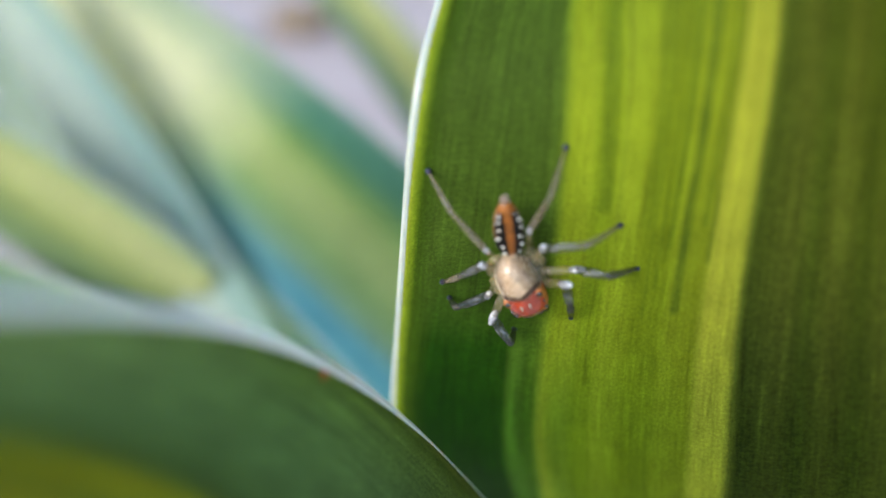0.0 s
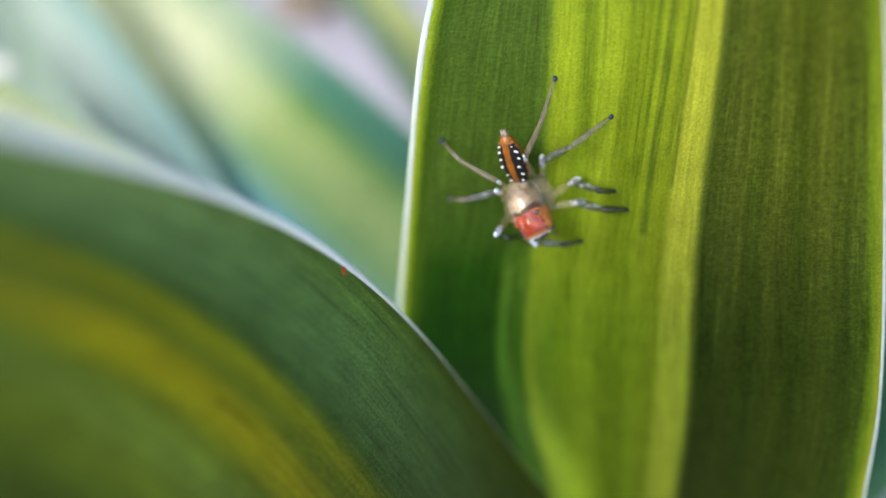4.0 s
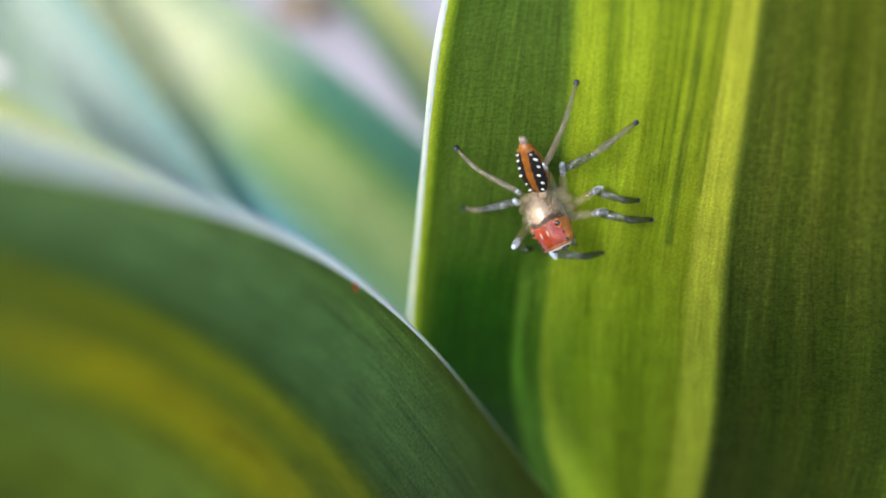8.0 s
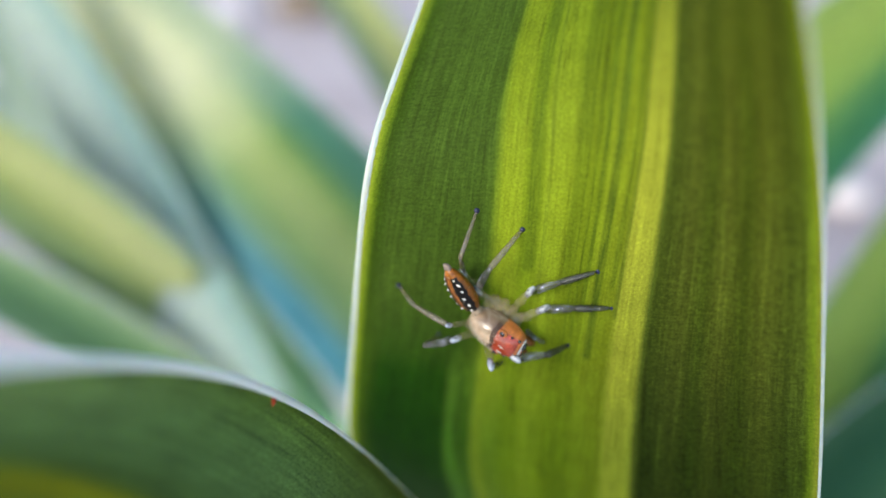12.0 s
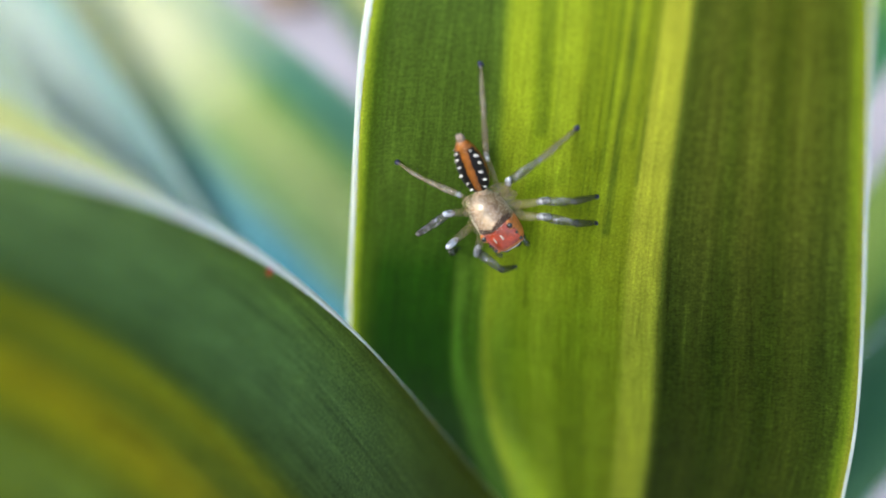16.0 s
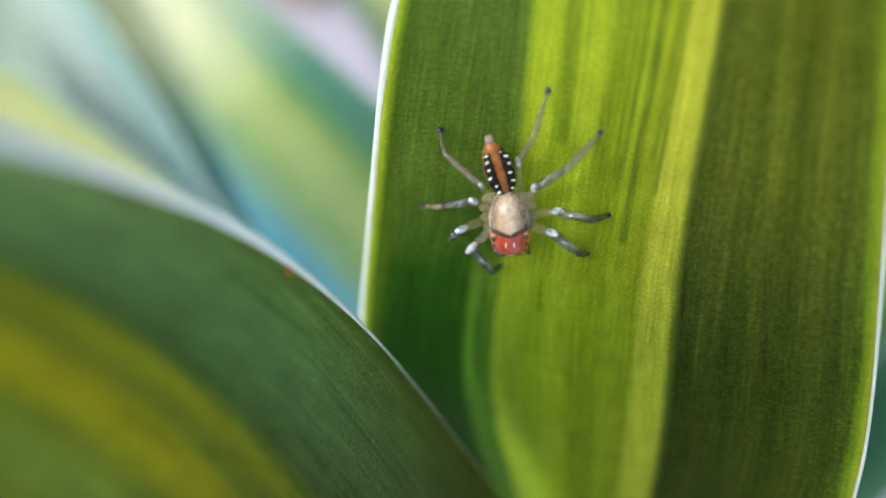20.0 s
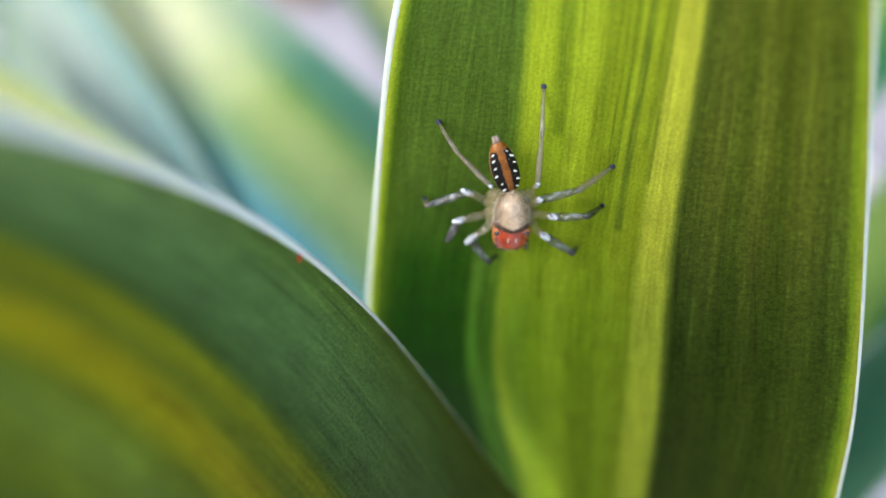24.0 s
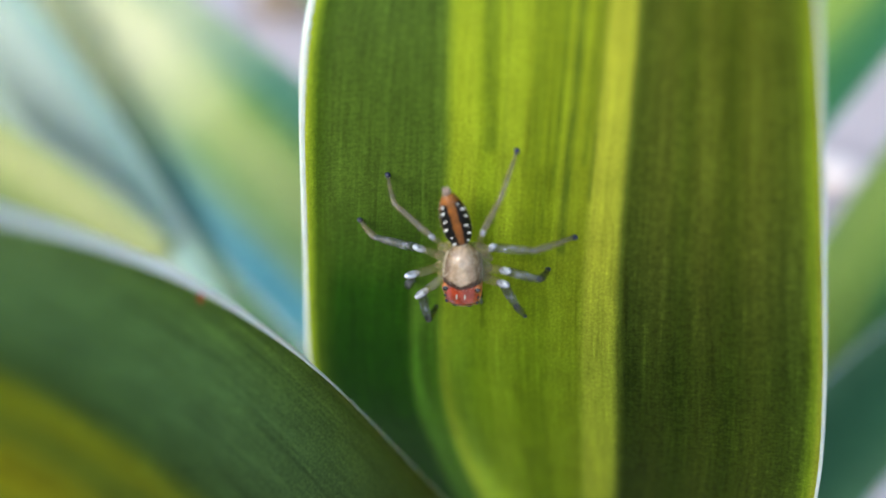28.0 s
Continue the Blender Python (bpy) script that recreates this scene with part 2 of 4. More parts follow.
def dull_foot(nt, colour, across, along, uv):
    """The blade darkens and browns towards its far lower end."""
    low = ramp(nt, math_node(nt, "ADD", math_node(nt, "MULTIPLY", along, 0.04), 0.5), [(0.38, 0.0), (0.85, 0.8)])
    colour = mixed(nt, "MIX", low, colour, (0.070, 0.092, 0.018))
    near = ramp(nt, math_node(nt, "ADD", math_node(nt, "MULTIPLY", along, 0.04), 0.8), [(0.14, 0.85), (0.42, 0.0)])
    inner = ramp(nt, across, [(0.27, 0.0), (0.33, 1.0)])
    # Pale haze over the near outer side, painted into the colour.
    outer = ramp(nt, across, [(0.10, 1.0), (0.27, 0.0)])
    near_haze = ramp(nt, math_node(nt, "ADD", math_node(nt, "MULTIPLY", along, 0.04), 0.8), [(0.20, 0.7), (0.55, 0.0)])
    colour = mixed(nt, "MIX", math_node(nt, "MULTIPLY", near_haze, outer), colour, (0.24, 0.35, 0.17))
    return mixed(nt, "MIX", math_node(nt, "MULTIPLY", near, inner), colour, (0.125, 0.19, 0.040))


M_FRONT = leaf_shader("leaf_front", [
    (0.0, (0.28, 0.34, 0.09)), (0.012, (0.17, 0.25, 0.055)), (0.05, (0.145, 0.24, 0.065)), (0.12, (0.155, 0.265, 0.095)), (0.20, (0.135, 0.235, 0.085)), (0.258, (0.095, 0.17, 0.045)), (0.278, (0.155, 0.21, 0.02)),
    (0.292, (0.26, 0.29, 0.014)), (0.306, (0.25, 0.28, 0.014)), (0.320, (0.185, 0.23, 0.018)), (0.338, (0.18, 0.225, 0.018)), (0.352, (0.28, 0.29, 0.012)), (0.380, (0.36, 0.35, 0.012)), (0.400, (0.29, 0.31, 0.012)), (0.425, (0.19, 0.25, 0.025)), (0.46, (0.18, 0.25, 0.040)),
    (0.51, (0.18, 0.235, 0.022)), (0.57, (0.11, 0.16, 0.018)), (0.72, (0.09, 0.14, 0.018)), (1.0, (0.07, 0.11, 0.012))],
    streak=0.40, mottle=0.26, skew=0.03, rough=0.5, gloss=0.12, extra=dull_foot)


def paler_tip(nt, colour, across, along, uv):
    """Sky gloss put into the colour: the middle of the blade pales towards its upper end."""
    up = ramp(nt, math_node(nt, "DIVIDE", along, 200.0), [(0.34, 0.0), (0.50, 1.0)])
    mid = ramp(nt, across, [(0.02, 0.45), (0.22, 1.0), (0.62, 1.0), (0.82, 0.62), (1.0, 0.6)])
    colour = mixed(nt, "MIX", math_node(nt, "MULTIPLY", up, mid), colour, (0.62, 0.66, 0.50))
    # Sky reflected along the lower left edge, painted as a blue tint.
    foot = ramp(nt, math_node(nt, "DIVIDE", along, 200.0), [(0.20, 1.0), (0.38, 0.0)])
    edge = ramp(nt, across, [(0.0, 0.6), (0.04, 1.0), (0.14, 1.0), (0.21, 0.0)])
    colour = mixed(nt, "MIX", math_node(nt, "MULTIPLY", foot, edge), colour, (0.15, 0.42, 0.54))
    return mixed(nt, "MULTIPLY", foot, colour, (0.56, 0.62, 0.62))


M_BACK = leaf_shader("leaf_back", [
    (0.0, (0.30, 0.46, 0.42)), (0.10, (0.25, 0.43, 0.37)), (0.22, (0.27, 0.43, 0.29)), (0.32, (0.28, 0.42, 0.17)), (0.46, (0.40, 0.49, 0.20)), (0.60, (0.36, 0.46, 0.17)), (0.70, (0.18, 0.32, 0.10)), (0.80, (0.10, 0.25, 0.16)), (0.92, (0.10, 0.26, 0.18)), (1.0, (0.20, 0.34, 0.28))], warp=0.02, extra=paler_tip)
M_BACK2 = leaf_shader("leaf_two_tone", [
    (0.0, (0.28, 0.38, 0.20)), (0.22, (0.27, 0.37, 0.16)), (0.38, (0.38, 0.45, 0.17)), (0.75, (0.44, 0.48, 0.24)), (0.9, (0.36, 0.43, 0.20)), (1.0, (0.24, 0.36, 0.18))], warp=0.02)
M_SIDE = leaf_shader("leaf_dark_edge", [
    (0.0, (0.30, 0.42, 0.12)), (0.3, (0.36, 0.48, 0.12)), (0.55, (0.28, 0.42, 0.10)), (0.72, (0.10, 0.26, 0.09)), (0.9, (0.05, 0.20, 0.09)), (1.0, (0.10, 0.28, 0.16))], warp=0.02)
M_PALE = leaf_shader("leaf_pale", [(0.0, (0.34, 0.44, 0.22)), (0.3, (0.30, 0.44, 0.30)), (0.55, (0.52, 0.55, 0.25)), (0.8, (0.46, 0.52, 0.24)), (1.0, (0.36, 0.46, 0.30))], warp=0.02)
M_MIST = leaf_shader("leaf_mist", [(0.0, (0.24, 0.33, 0.30)), (0.35, (0.27, 0.36, 0.34)), (0.6, (0.30, 0.39, 0.34)), (1.0, (0.27, 0.36, 0.34))], warp=0.02)
M_DEEP = leaf_shader("leaf_deep", [(0.0, (0.09, 0.20, 0.10)), (0.35, (0.045, 0.14, 0.065)), (0.7, (0.06, 0.17, 0.08)), (1.0, (0.11, 0.23, 0.12))], warp=0.02)
M_FERN = leaf_shader("leaf_fern", [(0.0, (0.16, 0.28, 0.16)), (0.35, (0.10, 0.21, 0.10)), (0.7, (0.15, 0.27, 0.13)), (1.0, (0.30, 0.40, 0.25))], warp=0.02)
M_SAGE = leaf_shader("leaf_sage", [(0.0, (0.50, 0.63, 0.58)), (0.2, (0.40, 0.56, 0.52)), (0.45, (0.28, 0.48, 0.40)), (0.7, (0.24, 0.45, 0.32)), (1.0, (0.14, 0.34, 0.22))], warp=0.02)
M_TEAL = leaf_shader("leaf_teal", [
    (0.0, (0.44, 0.52, 0.47)), (0.3, (0.50, 0.59, 0.58)), (0.6, (0.47, 0.57, 0.56)), (0.84, (0.30, 0.46, 0.44)), (1.0, (0.34, 0.50, 0.47))], rough=0.4)


def plain(name, colour, rough=0.5, spec=0.5, vary=0.15, scale=900.0, bump=0.15, trans=0.0, sub=0.0, coat=0.0):
    m, nt, bsdf = shader(name)
    co = nt.nodes.new("ShaderNodeTexCoord")
    n1 = noise_tex(nt, co.outputs["Object"], scale, 4.0, 0.6)
    n2 = noise_tex(nt, co.outputs["Object"], scale * 5, 2.0)
    c = mixed(nt, "MULTIPLY", 1.0, colour, ramp(nt, n1, [(0.3, 1 - vary), (0.7, 1 + vary)]))
    nt.links.new(mixed(nt, "MULTIPLY", 1.0, c, ramp(nt, n2, [(0.3, 1 - vary * 0.5), (0.7, 1 + vary * 0.5)])), bsdf.inputs["Base Color"])
    bsdf.inputs["Roughness"].default_value = rough
    bsdf.inputs["Specular IOR Level"].default_value = spec
    bsdf.inputs["Transmission Weight"].default_value = trans
    bsdf.inputs["Subsurface Weight"].default_value = sub
    bsdf.inputs["Subsurface Radius"].default_value = (0.0006, 0.0004, 0.0002)
    bsdf.inputs["Subsurface Scale"].default_value = 1.0
    bsdf.inputs["Coat Weight"].default_value = coat
    bsdf.inputs["Coat Roughness"].default_value = 0.05 if coat > 0.4 else 0.15
    b = node(nt, "Bump", Strength=bump, Distance=0.00003)
    nt.links.new(n2, b.inputs["Height"])
    nt.links.new(b.outputs[0], bsdf.inputs["Normal"])
    return m


M_RIM = plain("leaf_rim", (0.40, 0.46, 0.42), 0.4, 0.4, 0.08, 500.0, 0.2, sub=0.3)
M_RIM_GRADED = plain("leaf_rim_graded", (0.60, 0.67, 0.59), 0.4, 0.4, 0.12, 500.0, 0.3, sub=0.2)
M_CARAPACE = plain("carapace", (0.52, 0.385, 0.265), 0.26, 0.5, 0.30, 900.0, 1.0, sub=0.15, coat=0.7)
M_RED = plain("eye_region_red", (0.42, 0.052, 0.018), 0.25, 0.5, 0.45, 1800.0, 1.0, coat=0.8)
M_ORANGE = plain("orange", (0.23, 0.075, 0.008), 0.3, 0.35, 0.45, 1500.0, 0.4, coat=0.05)
M_SOCKET = plain("eye_socket", (0.52, 0.16, 0.035), 0.4, 0.5, 0.3, 3000.0, 0.7)
M_BLACK = plain("black", (0.006, 0.005, 0.004), 0.45, 0.25, 0.2, 1500.0, 0.3)
M_EYE = plain("eye_lens", (0.006, 0.005, 0.005), 0.08, 0.6, 0.1, 500.0, 0.0, coat=1.0)
M_WHITE = plain("white_scales", (0.78, 0.75, 0.68), 0.6, 0.3, 0.06, 2500.0, 0.6)
M_HAIR = plain("pale_hair", (0.62, 0.52, 0.40), 0.45, 0.4, 0.1, 900.0, 0.0)
M_DUSK = plain("dusky_brown", (0.07, 0.035, 0.02), 0.5, 0.3, 0.3, 1800.0, 0.5)
M_LEG = plain("leg_pale", (0.40, 0.31, 0.16), 0.10, 0.8, 0.4, 3000.0, 0.8, trans=0.3, coat=0.9)
M_SHIN = plain("leg_grey", (0.075, 0.073, 0.052), 0.10, 0.6, 0.8, 3500.0, 1.0, trans=0.1, coat=0.4)
M_HIND = plain("hind_leg", (0.26, 0.22, 0.14), 0.15, 0.6, 0.5, 3500.0, 0.8, trans=0.1, coat=0.5)
M_FORE = plain("foot_segment_dusky", (0.045, 0.048, 0.032), 0.2, 0.5, 0.6, 3500.0, 0.8, trans=0.1, coat=0.3)
M_KNEE = plain("leg_knee", (0.26, 0.27, 0.26), 0.06, 1.0, 0.5, 4000.0, 0.8, coat=0.9)
M_COXA = plain("hip_cream", (0.54, 0.44, 0.24), 0.35, 0.5, 0.12, 1200.0, 0.3, trans=0.3, sub=0.2)
M_TARSUS = plain("tarsus_dark", (0.012, 0.015, 0.045), 0.4, 0.5, 0.2, 2000.0, 0.4)
M_SPIN = plain("spinneret", (0.24, 0.18, 0.14), 0.5, 0.4, 0.15, 2000.0, 0.4)
M_SCAR = plain("scar", (0.40, 0.42, 0.10), 0.6, 0.3, 0.2, 900.0, 0.3)
M_DOT = plain("red_speck", (0.55, 0.06, 0.01), 0.5, 0.4, 0.2, 2000.0, 0.4)
M_STONE = plain("pebble", (0.78, 0.71, 0.68), 0.7, 0.3, 0.15, 60.0, 0.3)
M_STEM = plain("stem_bark", (0.22, 0.17, 0.12), 0.7, 0.3, 0.3, 90.0, 0.6)


def glassy(m, clear):
    """Lets light straight through a thin glassy limb."""
    nt = m.node_tree
    mix = node(nt, "MixShader", Fac=clear)
    nt.links.new(nt.nodes["Principled BSDF"].outputs[0], mix.inputs[1])
    nt.links.new(node(nt, "BsdfTransparent").outputs[0], mix.inputs[2])
    nt.links.new(mix.outputs[0], nt.nodes["Material Output"].inputs[0])


glassy(M_LEG, 0.76)
glassy(M_SHIN, 0.52)
glassy(M_HIND, 0.48)
glassy(M_FORE, 0.28)
glassy(M_KNEE, 0.10)
glassy(M_COXA, 0.66)


def graded(m, near, far, x0, x1):
    """A margin that yellows and browns along the blade."""
    nt = m.node_tree
    co = nt.nodes.new("ShaderNodeTexCoord")
    sep = nt.nodes.new("ShaderNodeSeparateXYZ")
    nt.links.new(co.outputs["Object"], sep.inputs[0])
    k = math_node(nt, "DIVIDE", math_node(nt, "SUBTRACT", sep.outputs[0], x0 * U), (x1 - x0) * U)
    rough_k = math_node(nt, "ADD", k, math_node(nt, "MULTIPLY", math_node(nt, "SUBTRACT", noise_tex(nt, co.outputs["Object"], 400.0, 3.0), 0.5), 0.6))
    nt.links.new(ramp(nt, rough_k, [(0.0, near), (1.0, far)]), nt.nodes["Principled BSDF"].inputs["Base Color"])


def dusky_sides(m, half):
    """Browner flanks either side of a pale middle line."""
    nt = m.node_tree
    co = nt.nodes.new("ShaderNodeTexCoord")
    sep = nt.nodes.new("ShaderNodeSeparateXYZ")
    nt.links.new(co.outputs["Object"], sep.inputs[0])
    k = math_node(nt, "DIVIDE", math_node(nt, "ABSOLUTE", sep.outputs[0]), half * U)
    lines = noise_tex(nt, stretched(nt, co.outputs["Object"], 3000.0, 500.0, 3000.0), 1.0, 3.0, 0.6)
    k = math_node(nt, "ADD", k, math_node(nt, "MULTIPLY", math_node(nt, "SUBTRACT", lines, 0.5), 0.9))
    base = nt.nodes["Principled BSDF"].inputs["Base Color"]
    nt.links.new(mixed(nt, "MULTIPLY", 1.0, base.links[0].from_socket, ramp(nt, k, [(0.22, (1.12, 1.10, 1.06)), (0.5, (0.76, 0.70, 0.62)), (0.85, (0.36, 0.29, 0.22))])), base)


def painted_glints(m, dark, silver, share):
    """Dark glassy skin with its glints painted in as small silvery metallic flecks."""
    nt = m.node_tree
    co = nt.nodes.new("ShaderNodeTexCoord")
    blobs = noise_tex(nt, stretched(nt, co.outputs["Object"], 1.0, 0.45, 1.0), 4200.0, 3.0, 0.6)
    bsdf = nt.nodes["Principled BSDF"]
    nt.links.new(ramp(nt, blobs, [(1 - share - 0.12, dark), (1 - share + 0.12, silver)]), bsdf.inputs["Base Color"])
    nt.links.new(ramp(nt, blobs, [(1 - share - 0.05, 0.0), (1 - share + 0.05, 0.4)]), bsdf.inputs["Metallic"])


# Glints on the legs and knees come from these silvery colours.
painted_glints(M_SHIN, (0.035, 0.036, 0.024), (0.66, 0.68, 0.72), 0.38)
painted_glints(M_HIND, (0.20, 0.165, 0.10), (0.55, 0.50, 0.45), 0.30)
painted_glints(M_KNEE, (0.10, 0.10, 0.09), (0.84, 0.87, 0.92), 0.52)
dusky_sides(M_CARAPACE, 1.09)
graded(M_RIM_GRADED, (0.88, 0.92, 0.86), (0.30, 0.31, 0.17), -9.0, 4.0)


def ground_shader():
    m, nt, bsdf = shader("ground")
    co = nt.nodes.new("ShaderNodeTexCoord")
    big = noise_tex(nt, co.outputs["Object"], 3.0, 4.0)
    grit = noise_tex(nt, co.outputs["Object"], 160.0, 5.0, 0.7)
    c = ramp(nt, big, [(0.3, (0.34, 0.28, 0.27)), (0.5, (0.54, 0.46, 0.45)), (0.7, (0.40, 0.33, 0.31))])
    nt.links.new(mixed(nt, "MULTIPLY", 1.0, c, ramp(nt, grit, [(0.3, 0.7), (0.7, 1.2)])), bsdf.inputs["Base Color"])
    bsdf.inputs["Roughness"].default_value = 0.9
    b = node(nt, "Bump", Strength=0.5, Distance=0.004)
    nt.links.new(grit, b.inputs["Height"])
    nt.links.new(b.outputs[0], bsdf.inputs["Normal"])
    return m


M_GROUND = ground_shader()


# ---------------- building helpers ----------------
def finish(name, bm, material, smooth=True):
    bmesh.ops.transform(bm, matrix=Matrix.Scale(U, 4), verts=bm.verts)
    bmesh.ops.recalc_face_normals(bm, faces=bm.faces)
    mesh = bpy.data.meshes.new(name)
    bm.to_mesh(mesh)
    bm.free()
    mesh.materials.append(material)
    if smooth:
        mesh.polygons.foreach_set("use_smooth", [True] * len(mesh.polygons))
    return new(name, mesh)


def part(name, bm, material, parent, label="", at=None):
    ob = finish(name, bm, material)
    ob.parent = parent
    if at is not None:
        ob.matrix_basis = at
    return tagged(ob, label)


def place(x, y, z):
    return Matrix.Translation((x * U, y * U, z * U))


def sheet(point, na, nv, a0, a1, v0, v1, thick, normal_flip=1.0, edge=None):
    """A closed blade over point(a, v) with a thickness; UV: a, and v times 15."""
    bm = bmesh.new()
    uv = bm.loops.layers.uv.new("UVMap")
    top, bot = [], []
    for j in range(nv + 1):
        v = v0 + (v1 - v0) * j / nv
        rt, rb = [], []
        for i in range(na + 1):
            a = a0 + (a1 - a0) * i / na
            p = point(a, v)
            e = 1e-3
            n = (point(a + e, v) - point(a - e, v)).cross(point(a, v + e) - point(a, v - e)).normalized() * normal_flip
            k = min(1.0, 4 * min(i, na - i) / na + 0.25) if edge is None else edge
            rt.append((bm.verts.new(p), a, v))
            rb.append((bm.verts.new(p - n * thick * k), a, v))
        top.append(rt)
        bot.append(rb)

    def quad(c):
        f = bm.faces.new([q[0] for q in c])
        for loop, q in zip(f.loops, c):
            loop[uv].uv = (q[1], q[2] * 15)
    for j in range(nv):
        for i in range(na):
            quad((top[j][i], top[j][i + 1], top[j + 1][i + 1], top[j + 1][i]))
            quad((bot[j][i], bot[j + 1][i], bot[j + 1][i + 1], bot[j][i + 1]))
        quad((top[j][0], top[j + 1][0], bot[j + 1][0], bot[j][0]))
        quad((top[j][na], bot[j][na], bot[j + 1][na], top[j + 1][na]))
    for i in range(na):
        quad((top[0][i], bot[0][i], bot[0][i + 1], top[0][i + 1]))
        quad((top[nv][i], top[nv][i + 1], bot[nv][i + 1], bot[nv][i]))
    return bm


def rim(point, a, v0, v1, n, radius, out, taper=0.0):
    """A slim rounded bead along the blade's edge a; out: side that it bulges to."""
    bm = bmesh.new()
    rings = []
    for j in range(n + 1):
        v = v0 + (v1 - v0) * j / n
        p = point(a, v)
        e = 1e-3
        t = (point(a, v + e) - point(a, v - e)).normalized()
        s = (point(a + e, v) - point(a - e, v)).normalized() * out
        up = t.cross(s).normalized()
        r = radius * (1 - taper * max(-1.8, min(1, (v + 0.3) * 2.2)) + (0.35 * math.exp(-((v + 1.13) / 0.09) ** 2) if taper else 0)) * (1 + 0.10 * noise.noise((v * 3.1, a, 0.3)))
        rings.append([bm.verts.new(p + s * (r * 0.2 + r * math.cos(q)) + up * r * 0.5 * math.sin(q)) for q in [k * math.tau / 8 for k in range(8)]])
    for j in range(n):
        for k in range(8):
            bm.faces.new((rings[j][k], rings[j][(k + 1) % 8], rings[j + 1][(k + 1) % 8], rings[j + 1][k]))
    bm.faces.new(rings[0])
    bm.faces.new(rings[-1][::-1])
    return bm


def loft(bm, stations, n=20, cap=True, arc=(0.0, math.tau)):
    """Rings along Y: (y, z, half width, half height). arc: part of the ring (0 is +X, a quarter turn is up)."""
    closed = arc[1] - arc[0] > 6.2
    rings = []
    for y, z, rx, rz in stations:
        count = n if closed else n + 1
        rings.append([bm.verts.new((rx * math.cos(q), y, z + rz * math.sin(q))) for q in [arc[0] + (arc[1] - arc[0]) * k / n for k in range(count)]])
    m = len(rings[0])
    for r0, r1 in zip(rings, rings[1:]):
        for k in range(m if closed else m - 1):
            bm.faces.new((r0[k], r0[(k + 1) % m], r1[(k + 1) % m], r1[k]))
    if cap and closed:
        bm.faces.new(rings[0])
        bm.faces.new(rings[-1][::-1])
    return bm


def shape(stations, n=20, arc=(0.0, math.tau)):
    return loft(bmesh.new(), stations, n, True, arc)


def ball(rx, ry, rz, sub=2):
    bm = bmesh.new()
    bmesh.ops.create_icosphere(bm, subdivisions=sub, radius=1.0)
    bmesh.ops.transform(bm, matrix=Matrix.Diagonal((rx, ry, rz, 1)), verts=bm.verts)
    return bm


def frame_of(y_axis, z_hint):
    y = y_axis.normalized()
    x = y.cross(z_hint).normalized()
    return Matrix((x, y, x.cross(y))).transposed().to_4x4()


# ---------------- the ground ----------------
bm = bmesh.new()
bmesh.ops.create_circle(bm, cap_ends=True, segments=96, radius=600.0 / U)
ground = tagged(finish("ground", bm, M_GROUND, False), "pale mauve-grey gritty bare ground under the plants", "ground", kind="structure")

# ---------------- the plant ----------------
plant = tagged(new("variegated_plant"), "green and yellow striped strap-leaved plant with pale margins", "plant")
plant.matrix_basis = BASE


def poly(c, v, reach=0.95):
    w = max(-reach, min(reach, v))
    value = sum(k * w ** i for i, k in enumerate(c))
    slope = sum(i * k * w ** (i - 1) for i, k in enumerate(c) if i)
    return value + slope * (v - w)


LEFT_X, LEFT_Y = (-5.364, 2.507, -0.090, -0.430, 0.814), (7.910, -15.152, -1.155, 1.921, 5.404)
BAND_X, BAND_Y = (13.305, -0.945, 0.583, -0.633, -0.111), (-0.124, -8.198, -1.300, -1.597, 1.726)
RIGHT_X, RIGHT_Y = (21.942, -4.014, -1.826, -1.613, -0.734), (-4.347, -7.725, -3.271, -2.987, -0.243)


def main_leaf(a, v):
    """The blade that carries the spider: across a (0 left margin, 0.63 band's edge, 1 right margin), height 15 v."""
    e, b, r = (Vector((poly(cx, v), poly(cy, v), 15 * v)) for cx, cy in ((LEFT_X, LEFT_Y), (BAND_X, BAND_Y), (RIGHT_X, RIGHT_Y)))
    m = 0.63
    p = e * ((a - m) * (a - 1) / m) + b * (a * (a - 1) / (m * (m - 1))) + r * (a * (a - m) / (1 - m))
    return p


def main_normal(a, v):
    e = 1e-3
    n = (main_leaf(a + e, v) - main_leaf(a - e, v)).cross(main_leaf(a, v + e) - main_leaf(a, v - e)).normalized()
    return n if n.y < 0 else -n


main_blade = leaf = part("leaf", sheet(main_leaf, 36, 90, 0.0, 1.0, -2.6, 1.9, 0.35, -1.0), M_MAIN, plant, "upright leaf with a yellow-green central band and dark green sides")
part("leaf_margin", rim(main_leaf, 0.0, -2.6, 1.9, 120, 0.25, -1), M_RIM, leaf, "thin white translucent margin")
part("leaf_margin", rim(main_leaf, 1.0, -2.6, 1.9, 120, 0.15, 1), M_RIM, leaf, "thin white translucent margin")

F_X, F_Y, F_Z = (-4.179, 10.908, 1.905), (2.705, 21.100, 0.849, 2.893), (-7.002, -16.301, -7.548, 1.393, 1.549)


def front_leaf(a, v):
    """The arching leaf in front: v runs along its upper margin, a across it towards its foot."""
    s = v
    p = Vector((poly(F_X, s, 1.25), poly(F_Y, s, 1.25), poly(F_Z, s, 1.25)))
    w = 48.0 * a * max(0.5, min(1.4, 0.85 + 0.3 * v))
    down = Vector((-0.42, -0.85, -0.32)).normalized()
    return p + down * w + Vector((0.1, 0.5, -0.35)) * (w * w * 0.012)


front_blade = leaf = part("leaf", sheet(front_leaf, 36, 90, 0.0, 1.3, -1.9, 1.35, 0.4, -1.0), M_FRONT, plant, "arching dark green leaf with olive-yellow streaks")
